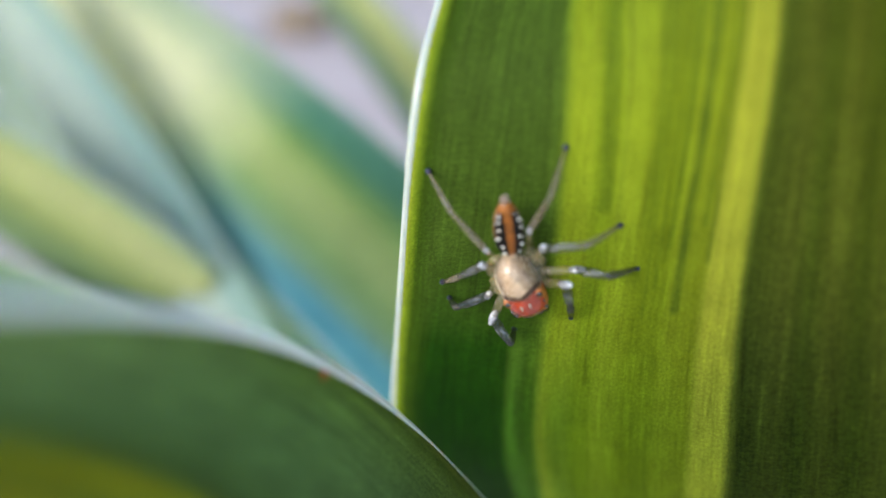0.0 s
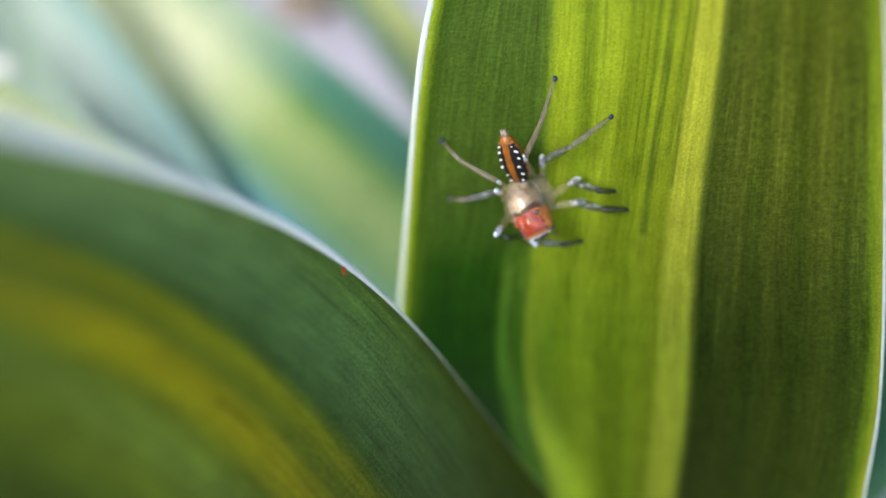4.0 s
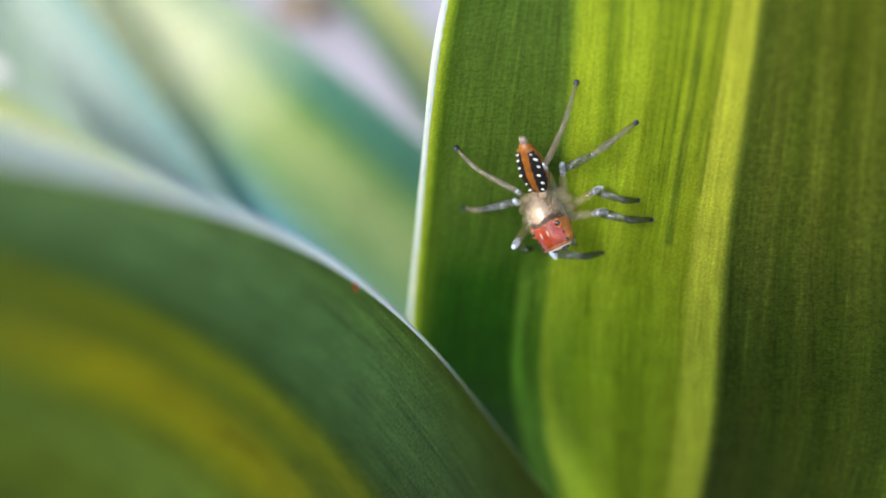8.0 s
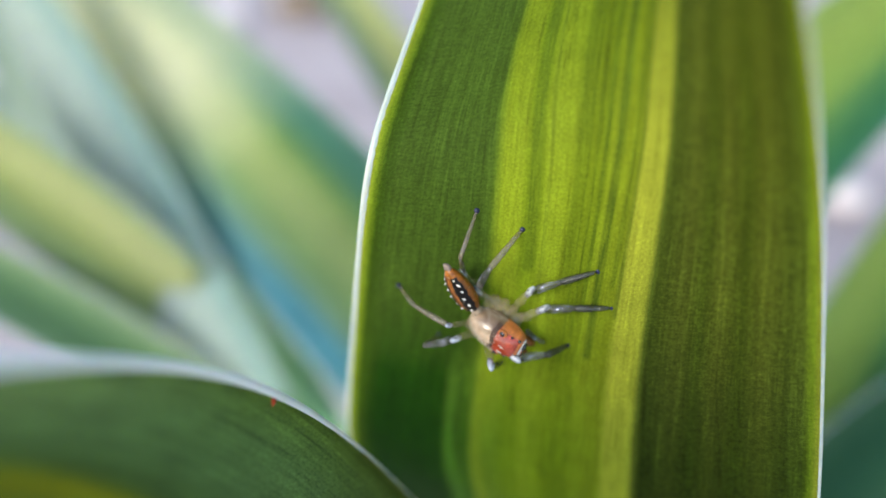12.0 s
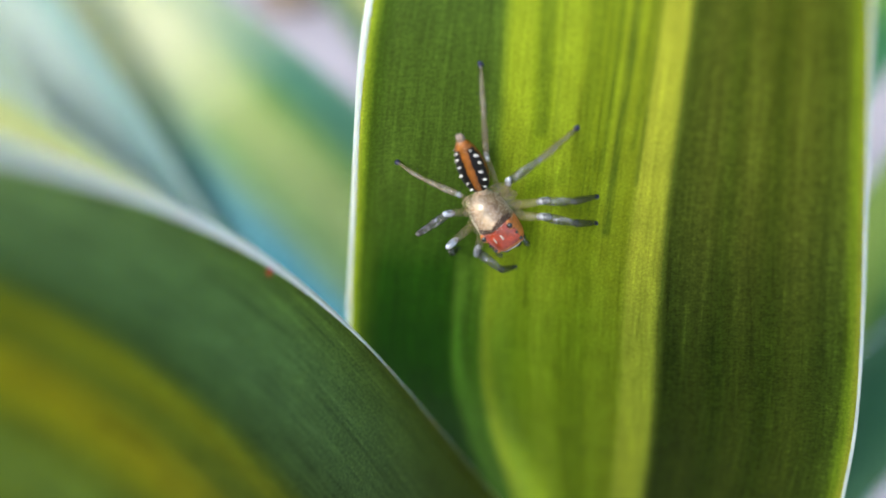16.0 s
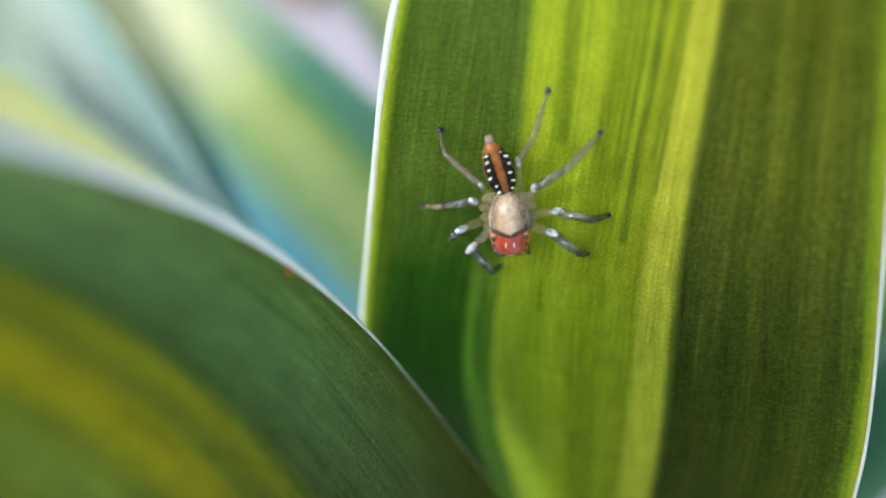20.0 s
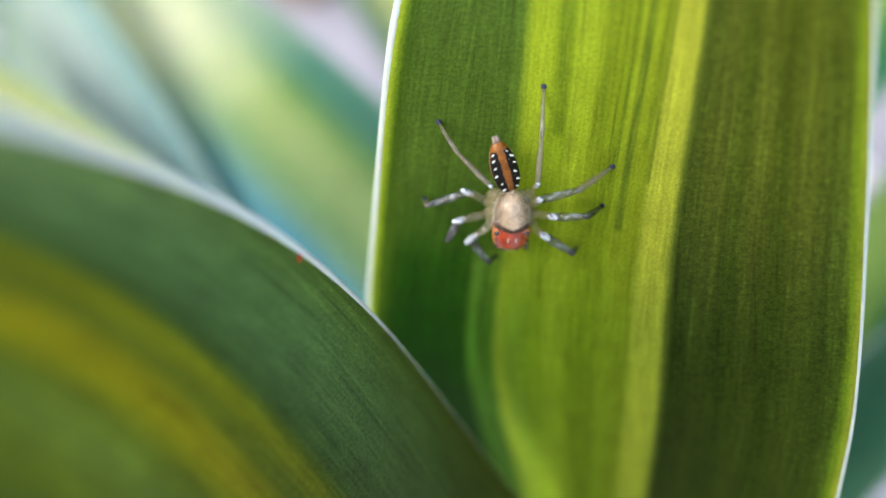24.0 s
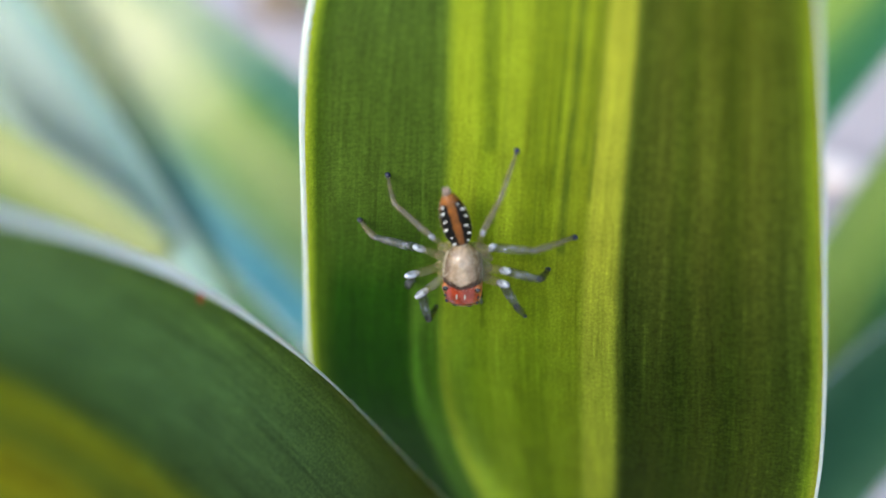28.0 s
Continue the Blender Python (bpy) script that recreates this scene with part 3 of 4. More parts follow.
part("leaf_margin", rim(front_leaf, 0.0, -1.9, 1.35, 140, 0.36, -1, 0.5), M_RIM_GRADED, leaf, "thin white translucent margin")

EYE = Vector((-0.5, -42.9, 0.3))


def spot(px, py, far):
    return EYE + Vector(((px - 784) / 1305, 1, (441 - py) / 1305)) * far


def strap(owner, p0, p1, width, material, sag=(0, 0, 0), fold=0.15, lean=(0, -1, 0.2), label=""):
    """A strap leaf from its foot p0 to its tip p1, bowed by sag and folded along its middle."""
    p0, p1, sag = Vector(p0), Vector(p1), Vector(sag)
    side = (p1 - p0).cross(Vector(lean)).normalized()
    face = side.cross(p1 - p0).normalized()
    length = (p1 - p0).length / 15

    def point(a, v):
        k = v / length
        mid = p0.lerp(p1, k) + sag * (4 * k * (1 - k))
        w = width * (0.72 + 0.5 * k - 0.75 * k * k) if k > 0 else width * 0.72
        c = a - 0.5
        return mid + side * (c * w) + face * (abs(c) * 2 * fold * w)
    ob = part("leaf", sheet(point, 14, 40, 0.0, 1.0, 0.0, length, 0.5, 1.0), material, owner, label)
    for a, out in ((0.0, -1), (1.0, 1)):
        part("leaf_margin", rim(point, a, 0.0, length, 40, 0.22, out), M_RIM, ob)
    return ob


back_plant = tagged(new("variegated_plant"), "blurred striped plant with yellow and mint leaves behind, blue edges partly painted sky reflection", "plant")
back_plant.matrix_basis = BASE
strap(back_plant, spot(910, 680, 108), spot(0, -175, 200), 41, M_BACK, (0, 0, 3), 0.02, label="broad yellow-green leaf, its lower edge coloured with blue sky reflection")
strap(back_plant, spot(640, 860, 122), spot(60, -120, 215), 20, M_SAGE, (0, 0, 2), label="sage green leaf with a bluish edge")
strap(back_plant, spot(474, 690, 116), spot(-24, -130, 165), 17.0, M_TEAL, (0, 0, 2), 0.03, label="pale mint glossy leaf")
strap(back_plant, spot(335, 490, 126), spot(-320, 65, 130), 20, M_BACK2, (0, 0, 2), label="yellow leaf with a green lower half")
strap(back_plant, spot(430, 690, 118), spot(-320, 310, 122), 14, M_FERN, (0, 0, 2), label="dark green leaf")
strap(back_plant, spot(50, 320, 170), spot(-130, -260, 230), 58, M_MIST, (0, 0, 2), label="pale grey-green leaf")
strap(back_plant, spot(1000, 570, 200), spot(520, -150, 260), 24, M_PALE, (0, 0, 6), label="pale yellowish leaf")
# White disc added to stand for a blurred bright glint among the leaves.
part("glint_disc", ball(3.6, 0.4, 3.6, 3), M_WHITE, back_plant, "small white disc added in place of a bright glint", place(*spot(-42, 112, 186)))
side_plant = tagged(new("variegated_plant"), "blurred green and yellow striped plant at the leaf's far side", "plant")
side_plant.matrix_basis = BASE
strap(side_plant, spot(1190, 390, 125), spot(1710, -130, 150), 34, M_SIDE, (0, 0, 3), label="green and yellow leaf")
strap(side_plant, spot(1330, 930, 112), spot(1800, 140, 150), 25, M_SIDE, (0, 0, 3), label="yellow-green leaf with a dark edge")
strap(side_plant, spot(1290, 1040, 106), spot(1800, 540, 122), 20, M_DEEP, (0, 0, 3), label="dark green leaf")

# pale stones and a dark clod on the ground behind
for px, py, size, pale in ((395, 40, 0.030, True), (290, 545, 0.028, True), (400, 580, 0.030, True), (540, 20, 0.050, False), (1500, 330, 0.020, True)):
    ray = BASE.to_3x3() @ Vector(((px - 784) / 1305, 1, (441 - py) / 1305))
    eye = BASE @ (EYE * U)
    hit = eye + ray * (-eye.z / ray.z)
    bm = ball(size / U, size * 0.8 / U, size * 0.55 / U, 3)
    for vert in bm.verts:
        vert.co *= 1 + 0.22 * noise.noise(vert.co * (U / size * 1.4) + Vector((px, 0, 0)))
    stone = finish("stone" if pale else "clod", bm, M_STONE if pale else M_STEM)
    stone.matrix_basis = Matrix.Translation((hit.x, hit.y, size * 0.4))
    tagged(stone, "pale smooth pinkish-white pebble on the bare ground" if pale else "dark brown clod of earth on the bare ground", "stone" if pale else "clod", "pebbles behind the plant" if pale else "")

for a, v, r, material, label in ((0.638, -0.521, 0.22, M_DUSK, "dark speck"), (0.017, 0.49, 0.13, M_DUSK, "dark speck"), (0.052, 0.73, 0.07, M_WHITE, "white speck"),
                                 (0.205, 0.70, 0.06, M_WHITE, "white speck"), (0.12, 0.52, 0.05, M_WHITE, "white speck"), (0.86, -0.46, 0.12, M_SPIN, "pale scar"), (0.93, 0.42, 0.10, M_WHITE, "white speck"), (0.40, 0.30, 0.05, M_DUSK, "dark speck"), (0.30, 0.76, 0.05, M_WHITE, "white speck")):
    p = main_leaf(a, v) + main_normal(a, v) * 0.02
    part("speck", ball(r, 0.05, r * 1.25, 1), material, main_blade, label, place(*p) @ frame_of(-main_normal(a, v), Vector((0, 0, 1))))

for v, off, r, material, label in ((-0.366, 0.5, 0.26, M_DOT, "orange-red speck by the margin"), (-0.051, 0.05, 0.10, M_BLACK, "black speck on the margin")):
    p = front_leaf(0.0, v).lerp(front_leaf(0.03, v), off)
    part("speck", ball(r, r, r * 1.3, 1), material, front_blade, label, place(*p))
p = front_leaf(0.263, -0.11)
part("scar", shape([(-0.9, 0, 0.03, 0.03), (-0.2, 0.05, 0.2, 0.12), (0.5, 0, 0.14, 0.1), (1.1, 0.2, 0.03, 0.03)], 8), M_SCAR, front_blade, "yellowish torn scar", place(*p) @ pose(0, 0, 0, 60, 15, 0))


def cane(owner, crown, thick):
    """A ringed cane from the leaves' crown straight down into the ground."""
    at = BASE @ (crown * U)
    foot = BASE.inverted() @ Vector((at.x, at.y + 0.01, -0.02)) / U
    bm = bmesh.new()
    rings = []
    axis = (foot - crown).normalized()
    sx = axis.cross(Vector((0, 1, 0))).normalized()
    sy = axis.cross(sx)
    for j in range(25):
        k = j / 24
        mid = crown.lerp(foot, k) + Vector((0, 3, 0)) * math.sin(k * math.pi)
        r = thick * (1 + 0.25 * k + 0.09 * math.sin(j * 2.1))
        rings.append([bm.verts.new(mid + (sx * math.cos(q) + sy * math.sin(q)) * r) for q in [i * math.tau / 16 for i in range(16)]])
    for r0, r1 in zip(rings, rings[1:]):
        for i in range(16):
            bm.faces.new((r0[i], r0[(i + 1) % 16], r1[(i + 1) % 16], r1[i]))
    bm.faces.new(rings[0])
    bm.faces.new(rings[-1])
    part("stem", bm, M_STEM, owner, "ringed grey-brown cane")


cane(plant, main_leaf(0.5, -2.5), 9.0)
cane(back_plant, spot(900, 760, 116), 7.0)
cane(side_plant, spot(1290, 930, 112), 6.0)

# ---------------- the spider ----------------
spider = tagged(new("jumping_spider"), "orange, red and cream jumping spider with glassy grey legs on leaf", "spider")


# the body faces +Y, its back is +Z, the waist is the origin
def head_profile(y):
    """Half width, middle height and half height of the front body at y."""
    k = y / 4.0
    w = 1.09 * max(0.0, 1 - abs(2 * k - 1.0) ** (2.4 if k < 0.5 else 6.0)) ** 0.5
    h = (0.85 + 0.28 * math.sin(math.pi * min(1, k * 1.05))) * max(0.0, 1 - abs(2 * k - 1.0) ** 4) ** 0.5
    return w, 0.1 + 0.25 * k, h


def head_stations(y0, y1, n, grow=0.0):
    out = []
    for i in range(n + 1):
        y = y0 + (y1 - y0) * i / n
        w, z, h = head_profile(y)
        out.append((y, z, max(0.02, w + grow), max(0.02, h + grow)))
    return out


def scalloped(y0, y1, n, grow):
    """A wavy band over the back with two lobes that reach backwards."""
    bm = bmesh.new()
    rows = []
    for k in range(n + 1):
        q = radians(12 + 156 * k / n)
        dip = -0.26 * abs(math.sin(2 * (q - math.pi / 2))) + 0.05 * math.sin(k * 2.7)
        row = []
        for y in (y0 + dip, (y0 + y1 + dip) / 2, y1 + dip * 0.4):
            w, z, h = head_profile(y)
            row.append(bm.verts.new(((w + grow) * math.cos(q), y, z + (h + grow) * math.sin(q))))
        rows.append(row)
    for r0, r1 in zip(rows, rows[1:]):
        for k in range(2):
            bm.faces.new((r0[k], r1[k], r1[k + 1], r0[k + 1]))
    return bm


carapace = part("carapace", shape(head_stations(0.01, 3.99, 26), 28), M_CARAPACE, spider, "domed cream carapace")
part("eye_region", shape(head_stations(2.12, 3.74, 14, 0.05), 28, (radians(18), radians(162))), M_RED, carapace, "brick-red patch between the eyes")
part("dark_band", scalloped(2.08, 2.28, 28, 0.062), M_DUSK, carapace, "dusky band behind the red patch")
for s in (-1, 1):
    arc = (radians(-22), radians(30)) if s > 0 else (radians(150), radians(202))
    part("cheek", shape(head_stations(2.25, 3.92, 8, 0.06), 8, arc), M_SOCKET, carapace, "orange cheek with pale fringe")
    for y, r, lift in ((2.48, 0.20, 38), (3.10, 0.09, 34), (3.58, 0.13, 30)):
        w, z, h = head_profile(y)
        q = radians(lift)
        if r > 0.1:
            part("eye_socket", ball(r * 1.55, r * 1.7, r * 1.0), M_SOCKET, carapace, "orange ring of scales round the eye", place(s * w * math.cos(q), y, z + h * math.sin(q) - 0.02))
        part("eye", ball(r, r, r), M_EYE, carapace, "black glossy eye", place(s * (w + 0.07) * math.cos(q), y, z + (h + 0.07) * math.sin(q)))
    part("eye", ball(0.30, 0.2, 0.30), M_EYE, carapace, "large black front eye", place(s * 0.38, 3.89, 0.45))
    part("pale_streak", ball(0.055, 0.20, 0.02), M_HAIR, carapace, "narrow cream streak on the red patch", place(s * 0.24, 2.8, head_profile(2.8)[1] + head_profile(2.8)[2] + 0.05))
    part("fang_base", shape([(0, 0, 0.3, 0.3), (0.3, -0.1, 0.34, 0.34), (0.8, -0.35, 0.25, 0.26), (1.0, -0.45, 0.08, 0.1)], 12), M_ORANGE, spider, "orange jaw", place(s * 0.38, 3.62, -0.45))
    palp = part("pedipalp", shape([(0, 0, 0.14, 0.14), (0.5, 0.1, 0.2, 0.2), (0.9, -0.05, 0.15, 0.15), (1.3, -0.35, 0.22, 0.22), (1.7, -0.65, 0.08, 0.08)], 10), M_SHIN, spider, "", place(s * 0.90, 3.4, -0.4))
part("face", shape(head_stations(3.62, 3.97, 6, 0.055), 28, (radians(5), radians(175))), M_SOCKET, carapace, "orange face above the front eyes")
part("fringe", shape(head_stations(3.80, 3.91, 3, 0.09), 24, (radians(-10), radians(190))), M_WHITE, carapace, "pale fringe of scales over the front eyes")
part("sternum", shape([(0.5, -0.5, 0.3, 0.2), (1.2, -0.6, 0.9, 0.4), (2.6, -0.6, 0.9, 0.4), (3.5, -0.5, 0.4, 0.25)], 16), M_LEG, spider)

def abdomen_stations(y0, y1, n, grow=0.0):
    out = []
    for i in range(n + 1):
        k = y0 + (y1 - y0) * i / n
        w = 0.91 * (k ** 0.42) * max(0.0, 1 - k) ** 0.56 * 1.72
        out.append((-3.6 * k, 0.12 + 0.18 * k, w + 0.02 + grow, w * 0.76 + 0.02 + grow))
    return out


def blotched_stripe(side):
    """A dark stripe down one side of the back, scalloped between the pale spots."""
    bm, rows, n = bmesh.new(), [], 40
    for i in range(n + 1):
        k = 0.04 + 0.81 * i / n
        y, z, w, h = abdomen_stations(k, k, 1, 0.03)[0]
        wave = math.sin(k * 44 + side) * 0.6 + math.sin(k * 17) * 0.4
        lo, hi = 20 + 5 * wave + 10 * max(0, k - 0.6), 75 - 2.5 * wave - 26 * max(0, k - 0.6)
        row = []
        for q in (radians(lo + (hi - lo) * j / 6) for j in range(7)):
            row.append(bm.verts.new((side * w * math.cos(q), y, z + h * math.sin(q))))
        rows.append(row)
    for r0, r1 in zip(rows, rows[1:]):
        for a, b, c, d in zip(r0, r0[1:], r1[1:], r1):
            bm.faces.new((a, b, c, d))
    return bm


abdomen = part("abdomen", shape(abdomen_stations(0.0, 1.0, 26), 26), M_ORANGE, spider, "long tapering orange abdomen")
for s in (-1, 1):
    part("stripe", blotched_stripe(s), M_BLACK, abdomen, "black blotched stripe along the back")
    for i, k in enumerate((0.13, 0.27, 0.43, 0.58, 0.71, 0.81)):
        y, z, w, h = abdomen_stations(k, k, 1)[0]
        q = radians((56, 54, 50, 46, 44, 48)[i] + 5 * s * math.sin(i * 2.3))
        grow = 1 + 0.22 * math.sin(i * 3.7 + s) - (0.3 if k > 0.8 else 0)
        part("white_spot", ball(0.165 * grow, 0.060 * grow, 0.055), M_WHITE, abdomen, "white scale spot", place(s * (w + 0.03) * math.cos(q), y, z + (h + 0.03) * math.sin(q)) @ pose(0, 0, 0, 0, 0, s * 25))
    part("spinneret", shape([(0, 0, 0.15, 0.17), (-0.3, 0, 0.15, 0.17), (-0.52, 0.02, 0.09, 0.1)], 10), M_SPIN, abdomen, "grey-brown spinneret", place(s * 0.09, -3.38, 0.30))
part("waist", shape([(-0.25, 0.1, 0.3, 0.3), (0.3, 0.1, 0.35, 0.35)], 12), M_CARAPACE, spider)

def hairs(count, surface, length, thin, seed):
    """Short slanting hairs over a body: surface(i) gives a foot and an outward direction."""
    rng = random.Random(seed)
    bm = bmesh.new()
    for _ in range(count):
        p, n = surface(rng)
        d = (n + Vector((rng.uniform(-0.5, 0.5), -0.9 + rng.uniform(-0.3, 0.3), rng.uniform(-0.3, 0.3)))).normalized()
        side = d.orthogonal().normalized()
        other = d.cross(side)
        tip = bm.verts.new(p + d * length * rng.uniform(0.6, 1.2))
        ring = [bm.verts.new(p + (side * math.cos(q) + other * math.sin(q)) * thin) for q in (0, 2.1, 4.2)]
        for k in range(3):
            bm.faces.new((ring[k], ring[(k + 1) % 3], tip))
    return bm


def on_head(rng):
    y, q = 0.15 + 2.3 * rng.random() ** 0.8, rng.uniform(-0.3, math.pi + 0.3)
    w, z, h = head_profile(y)
    return Vector((w * math.cos(q), y, z + h * math.sin(q))), Vector((math.cos(q), 0, math.sin(q)))


def on_abdomen(rng):
    k, q = rng.uniform(0.05, 0.95), rng.uniform(-0.3, math.pi + 0.3)
    y, z, w, h = abdomen_stations(k, k, 1)[0]
    return Vector((w * math.cos(q), y, z + h * math.sin(q))), Vector((math.cos(q), 0, math.sin(q)))


part("hair_coat", hairs(1300, on_head, 0.20, 0.009, 3), M_HAIR, carapace, "short pale hairs")
part("hair_coat", hairs(60, on_abdomen, 0.14, 0.009, 4), M_HAIR, abdomen, "short pale hairs")

# stances: feet and body on the blade as (across, height); the waist stands RISE above it
RISE = 1.7
STANCES = {
    "A": dict(abd=(0.163, 0.504), ped=(0.201, 0.273), head=(0.262, 0.012), W4=(0.029, 0.520), W3=(0.077, 0.109), W2=(0.095, 0.044), W1=(0.226, -0.088), E4=(0.261, 0.569), E3=(0.390, 0.300), E2=(0.435, 0.144), E1=(0.328, -0.044)),
    "B": dict(abd=(0.181, 0.483), ped=(0.242, 0.261), head=(0.303, 0.019), W4=(0.055, 0.394), W3=(0.087, 0.158), W2=(0.242, -0.019), W1=(0.384, -0.048), E4=(0.267, 0.594), E3=(0.406, 0.441), E2=(0.438, 0.155), E1=(0.472, 0.078)),
    "C": dict(abd=(0.184, 0.451), ped=(0.264, 0.235), head=(0.381, 0.065), W4=(0.086, 0.262), W3=(0.189, 0.042), W2=(0.334, -0.071), W1=(0.469, 0.030), E4=(0.220, 0.582), E3=(0.325, 0.511), E2=(0.513, 0.352), E1=(0.553, 0.202)),
    "D": dict(abd=(0.194, 0.434), ped=(0.260, 0.211), head=(0.338, -0.028), W4=(0.078, 0.279), W3=(0.168, 0.048), W2=(0.221, -0.070), W1=(0.341, -0.150), E4=(0.209, 0.600), E3=(0.424, 0.370), E2=(0.485, 0.123), E1=(0.490, 0.024)),
    "G": dict(abd=(0.210, 0.428), ped=(0.271, 0.216), head=(0.309, -0.035), W4=(0.113, 0.400), W3=(0.102, 0.114), W2=(0.182, 0.023), W1=(0.280, -0.130), E4=(0.304, 0.525), E3=(0.428, 0.381), E2=(0.477, 0.083), E1=(0.448, -0.071)),
    "E": dict(abd=(0.225, 0.408), ped=(0.284, 0.187), head=(0.309, -0.068), W4=(0.106, 0.407), W3=(0.102, 0.107), W2=(0.177, -0.022), W1=(0.270, -0.140), E4=(0.303, 0.521), E3=(0.481, 0.225), E2=(0.473, 0.075), E1=(0.432, -0.098)),
    "F": dict(abd=(0.282, 0.299), ped=(0.329, 0.072), head=(0.344, -0.164), W4=(0.159, 0.289), W3=(0.110, 0.124), W2=(0.227, -0.129), W1=(0.275, -0.240), E4=(0.406, 0.349), E3=(0.539, 0.036), E2=(0.490, -0.084), E1=(0.450, -0.276)),
}
# the thigh's direction from the hip: degrees forwards of sideways, degrees up
KNEES = {
    "A": dict(W1=(54, 6), E1=(-12, 42), W2=(54, -30), E2=(0, 18), W3=(-72, 42), E3=(-66, 36), W4=(-84, 42), E4=(-78, 30)),
    "B": dict(W1=(114, 48), E1=(0, 12), W2=(18, 54), E2=(-24, 12), W3=(-72, 42), E3=(-78, 0), W4=(-78, 48), E4=(-96, 24)),
    "C": dict(W1=(114, 48), E1=(18, 12), W2=(60, 60), E2=(-6, 18), W3=(-48, 48), E3=(-96, 12), W4=(-72, 54), E4=(-84, 0)),
    "D": dict(W1=(54, -18), E1=(12, 30), W2=(6, 36), E2=(0, 30), W3=(-42, 42), E3=(-66, 42), W4=(-84, 54), E4=(-84, 18)),
    "G": dict(W1=(42, 6), E1=(-6, 42), W2=(-6, 42), E2=(-24, 30), W3=(-60, 42), E3=(-72, 30), W4=(-78, 42), E4=(-90, 12)),
    "E": dict(W1=(36, 12), E1=(0, 54), W2=(6, 18), E2=(-24, 42), W3=(-36, 18), E3=(-60, 48), W4=(-84, 48), E4=(-66, 42)),
    "F": dict(W1=(36, 12), E1=(-18, 42), W2=(-6, 36), E2=(-30, 42), W3=(-42, 30), E3=(-66, 36), W4=(-72, 42), E4=(-78, 36)),
}
BEATS = [(0.0, "A"), (0.6, "A"), (1.0, "B"), (10.1, "B"), (10.9, "C"), (15.55, "C"), (16.0, "D"), (19.55, "D"), (19.9, "G"), (20.5, "G"), (20.85, "E"), (27.4, "E"), (27.9, "F"), (28.0, "F")]
HIPS = {"1": (0.95, 2.45, -0.35), "2": (1.08, 1.85, -0.4), "3": (1.08, 1.2, -0.4), "4": (0.85, 0.6, -0.35)}
LINKS = {"1": (2.00, 1.93, 2.27), "2": (2.20, 2.02, 2.38), "3": (2.00, 2.67, 3.13), "4": (2.60, 2.67, 3.13)}


def raised(av, h):
    return main_leaf(*av) + main_normal(*av) * h


def body_pose(stance):
    """The spider in the plan, in units."""
    s = STANCES[stance]
    ped, head = raised(s["ped"], RISE), raised(s["head"], RISE)
    m = frame_of(head - ped, main_normal(*s["ped"]) * 0.45 + Vector((0, -0.55, 0)))
    m.translation = ped
    return m


TWIST = {"A": 10, "B": 23, "C": 23, "D": 13, "G": -2, "E": -4, "F": -2}
LIFT = {"A": 0, "B": 32, "C": 20, "D": 6, "G": 0, "E": 0, "F": 0}
TURN = {"A": 4, "B": 20, "C": 27, "D": 13, "G": -2, "E": -8, "F": 0}


def head_turn(stance):
    """The carapace turns on its middle towards the side that it looks to."""
    mid = Matrix.Translation((0, 2.1, 0))
    return mid @ pose(0, 0, 0, LIFT[stance], TURN[stance], TWIST[stance]) @ mid.inverted()


ABDOMEN_BACK = {"A": (0, -1, -0.2), "B": (-0.6, -1, -0.2), "C": (-1.1, -1, -0.2), "D": (-0.3, -1, -0.2), "G": (0, -1, -0.2), "E": (0.05, -1, -0.2), "F": (0, -1, -0.2)}


def abdomen_turn(stance):
    m = body_pose(stance).inverted()
    tail = m @ raised(STANCES[stance]["abd"], RISE + 0.3)
    return frame_of(-tail, m.to_3x3() @ Vector(ABDOMEN_BACK[stance]))


def metres(m):
    m = m.copy()
    m.translation *= U
    return m


HIP, FEET = {}, {}
for leg in [side + k for side in "WE" for k in "1234"]:
    HIP[leg] = Vector(HIPS[leg[1]])
    HIP[leg].x *= 1 if leg[0] == "W" else -1
    FEET[leg] = {k: body_pose(k).inverted() @ raised(q[leg], 0.22) for k, q in STANCES.items()}


def leg_poses(leg, stance):
    """Thigh, shin and foot segment in the spider's space; the knee's place is given, the ankle bends away from the blade."""
    a, b, c = LINKS[leg[1]]
    hip, foot, side = HIP[leg], FEET[leg][stance], 1 if leg[0] == "W" else -1
    az, el = (radians(q) for q in KNEES[stance][leg])
    thigh_way = Vector((side * math.cos(el) * math.cos(az), math.cos(el) * math.sin(az), math.sin(el)))
    knee = hip + thigh_way * a
    d = min((foot - knee).length, (b + c) * 0.998)
    along = (foot - knee).normalized()
    out = Vector((side * 0.1, -0.28, 0.95))
    up = (out - along * out.dot(along)).normalized()
    x = max(-b, min(b, (b * b - c * c + d * d) / (2 * d)))
    ankle = knee + along * x + up * math.sqrt(max(0.0, b * b - x * x))
    poses = []
    for start, end in ((hip, knee), (knee, ankle), (ankle, foot)):
        m = frame_of(end - start, Vector((0.05 * side, 0, 1)) if abs((end - start).normalized().z) < 0.97 else Vector((0, 1, 0)))
        m.translation = start
        poses.append(m)
    return poses


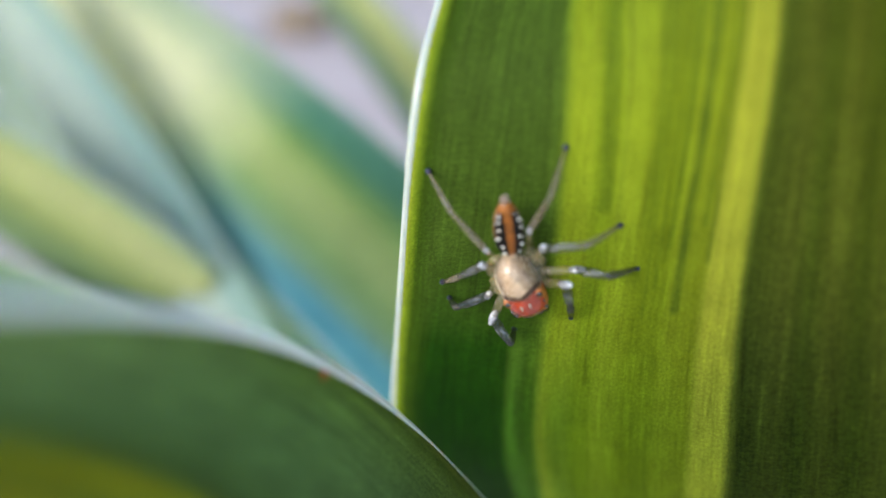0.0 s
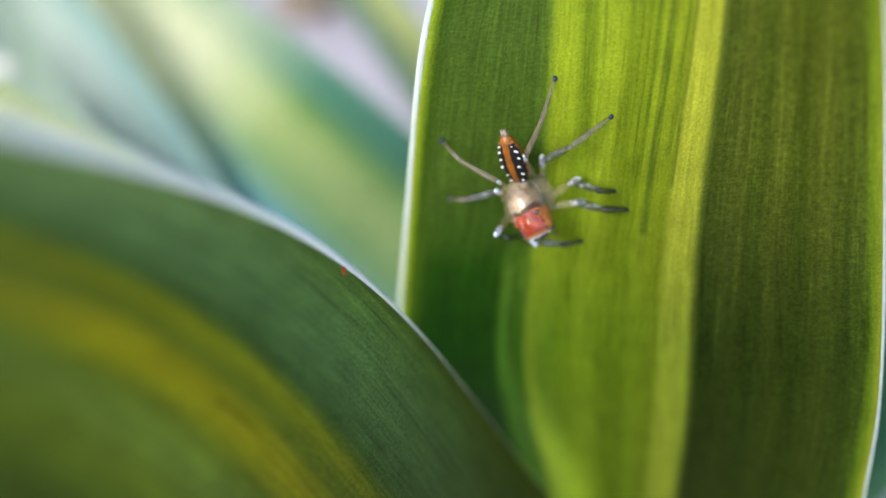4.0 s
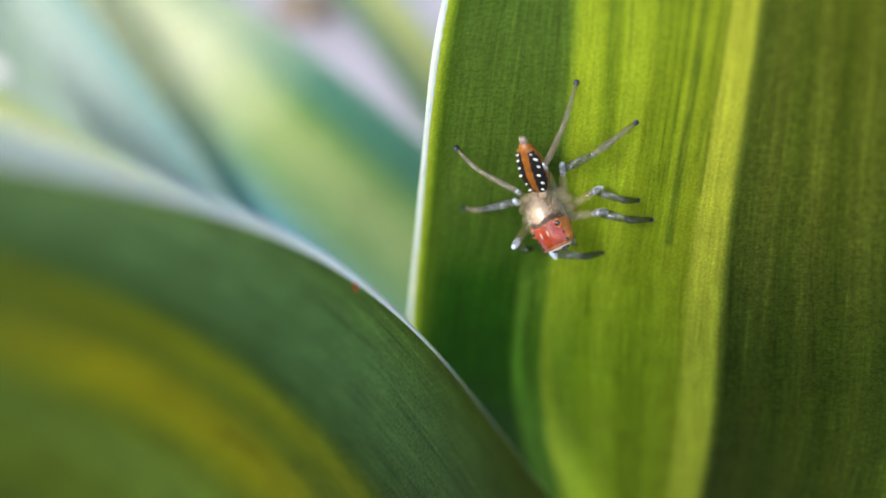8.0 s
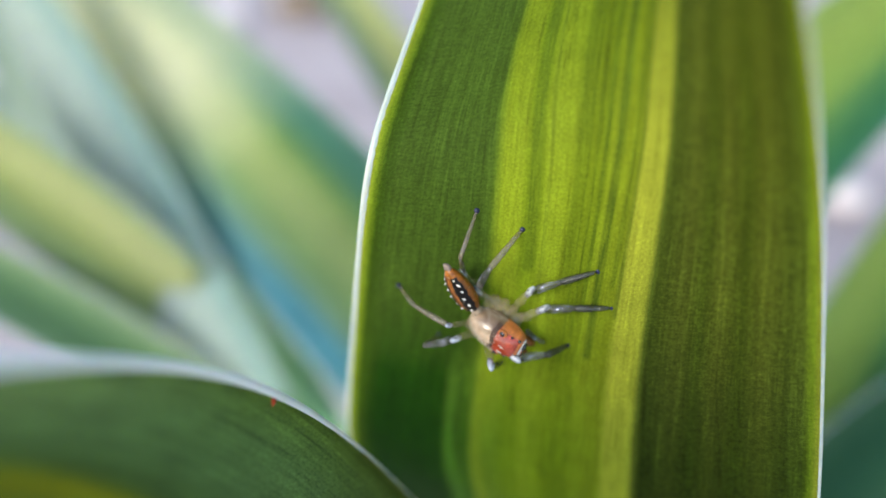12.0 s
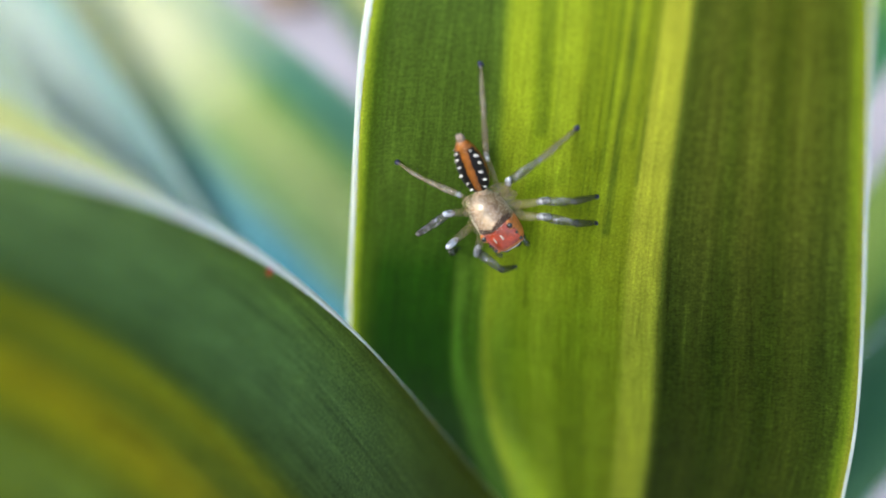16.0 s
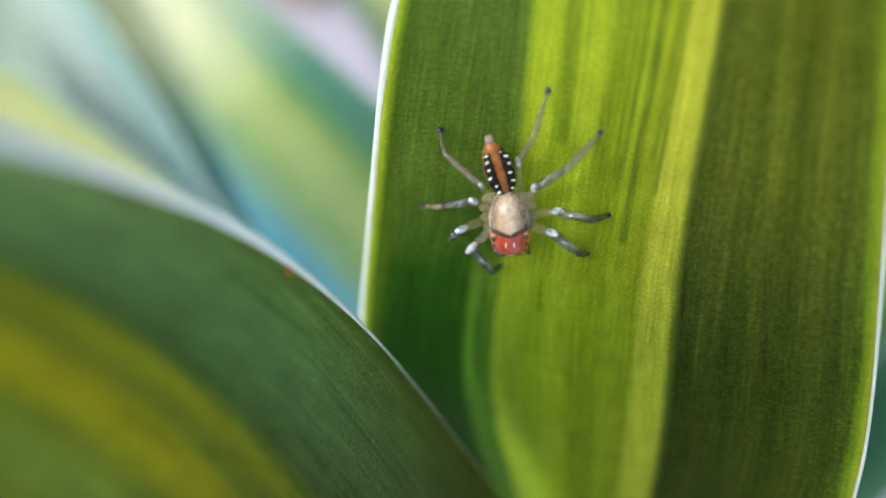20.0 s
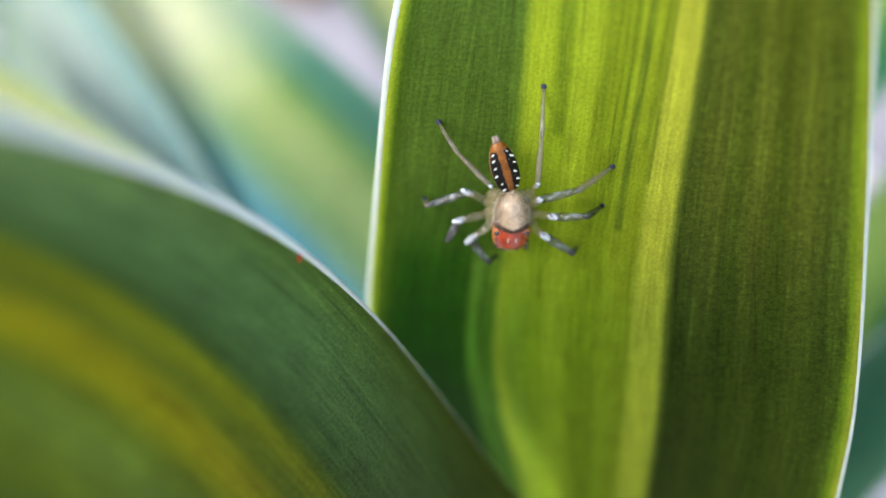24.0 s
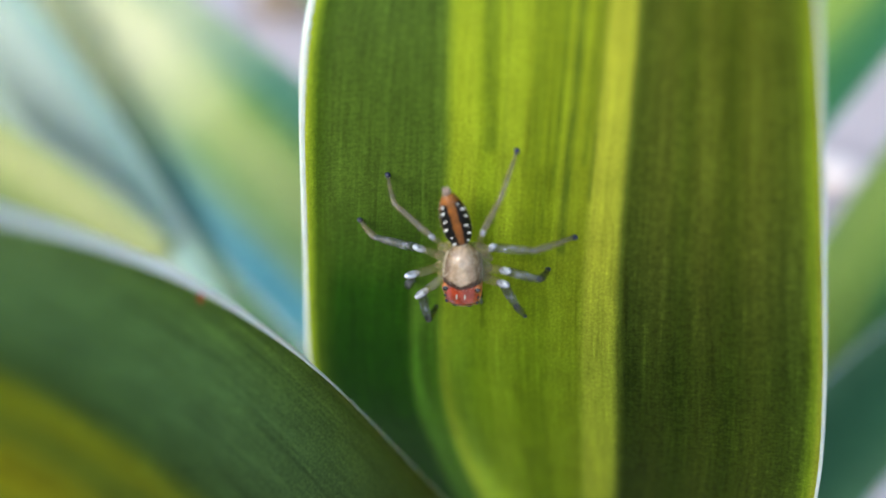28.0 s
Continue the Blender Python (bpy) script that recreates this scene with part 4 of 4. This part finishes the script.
LEG_PARTS = {}
for leg, hip in HIP.items():
    a, b, c = LINKS[leg[1]]
    r = {"1": 0.29, "2": 0.275, "3": 0.265, "4": 0.195}[leg[1]]
    skin = M_HIND if leg[1] == "4" else M_SHIN
    part("hip_joint", ball(0.85, 0.44, 0.36), M_COXA, spider, "cream translucent hip joint", place(hip.x * 0.82, hip.y, hip.z))
    thigh = part("thigh", shape([(-0.1, 0, 0.5 * r, 0.5 * r), (0.15 * a, 0, 0.85 * r, 0.9 * r), (0.45 * a, 0.04, 1.0 * r, 1.1 * r), (0.85 * a, 0.02, 0.9 * r, 0.9 * r), (a, 0, 0.7 * r, 0.7 * r)], 14), M_LEG, spider, "glassy pale thigh")
    part("knee", ball(0.84 * r, 1.9 * r, 0.88 * r), M_KNEE, thigh, "knee with bright silvery glints in its colour", place(0, a, 0.02))
    shin = part("shin", shape([(-0.06, 0, 0.7 * r, 0.7 * r), (0.10 * b, 0.02, 0.95 * r, 0.95 * r), (0.35 * b, 0.04, 1.0 * r, 1.0 * r), (0.7 * b, 0.03, 0.88 * r, 0.86 * r), (0.93 * b, 0, 0.70 * r, 0.70 * r), (1.02 * b, 0, 0.5 * r, 0.5 * r)], 14), skin, spider, "grey glassy shin with silvery glints in its colour")
    tip = part("foot_segment", shape([(-0.04, 0, 0.60 * r, 0.60 * r), (0.08 * c, 0.02, 0.82 * r, 0.82 * r), (0.4 * c, 0.05, 0.76 * r, 0.76 * r), (0.58 * c, 0.05, 0.60 * r, 0.60 * r), (0.62 * c, 0.05, 0.66 * r, 0.66 * r), (0.95 * c, 0, 0.45 * r, 0.45 * r)], 12), M_HIND if leg[1] in "34" else M_FORE, spider, "slim dusky foot segment")
    part("foot", shape([(0.90 * c, 0, 0.09, 0.09), (0.935 * c, 0, 0.17, 0.16), (c - 0.05, 0.02, 0.17, 0.15), (c, -0.02, 0.06, 0.05)], 10), M_TARSUS, tip, "blue-black foot tuft")
    for owner, length, spots in ((shin, b, ((0.3, 30), (0.5, 160), (0.66, 75), (0.8, 210))), (tip, c, ((0.12, 110), (0.32, 20), (0.36, 250)))):
        for y, q in spots:
            spike = bmesh.new()
            bmesh.ops.create_cone(spike, cap_ends=True, segments=5, radius1=0.020, radius2=0.003, depth=0.42)
            part("bristle", spike, M_BLACK, owner, "", place(0, y * length, 0.03) @ pose(0, 0, 0, 0, q, 0) @ pose(0, 0, 0, -38, 0, 0) @ place(0, 0, 0.28))
    LEG_PARTS[leg] = (thigh, shin, tip)


def motions():
    walk(spider, [(t, BASE @ metres(body_pose(k))) for t, k in BEATS])
    walk(carapace, [(t, metres(head_turn(k))) for t, k in BEATS])
    walk(abdomen, [(t, metres(abdomen_turn(k))) for t, k in BEATS])
    for leg, pieces in LEG_PARTS.items():
        for i, piece in enumerate(pieces):
            walk(piece, [(t, metres(leg_poses(leg, k)[i])) for t, k in BEATS])


motions()
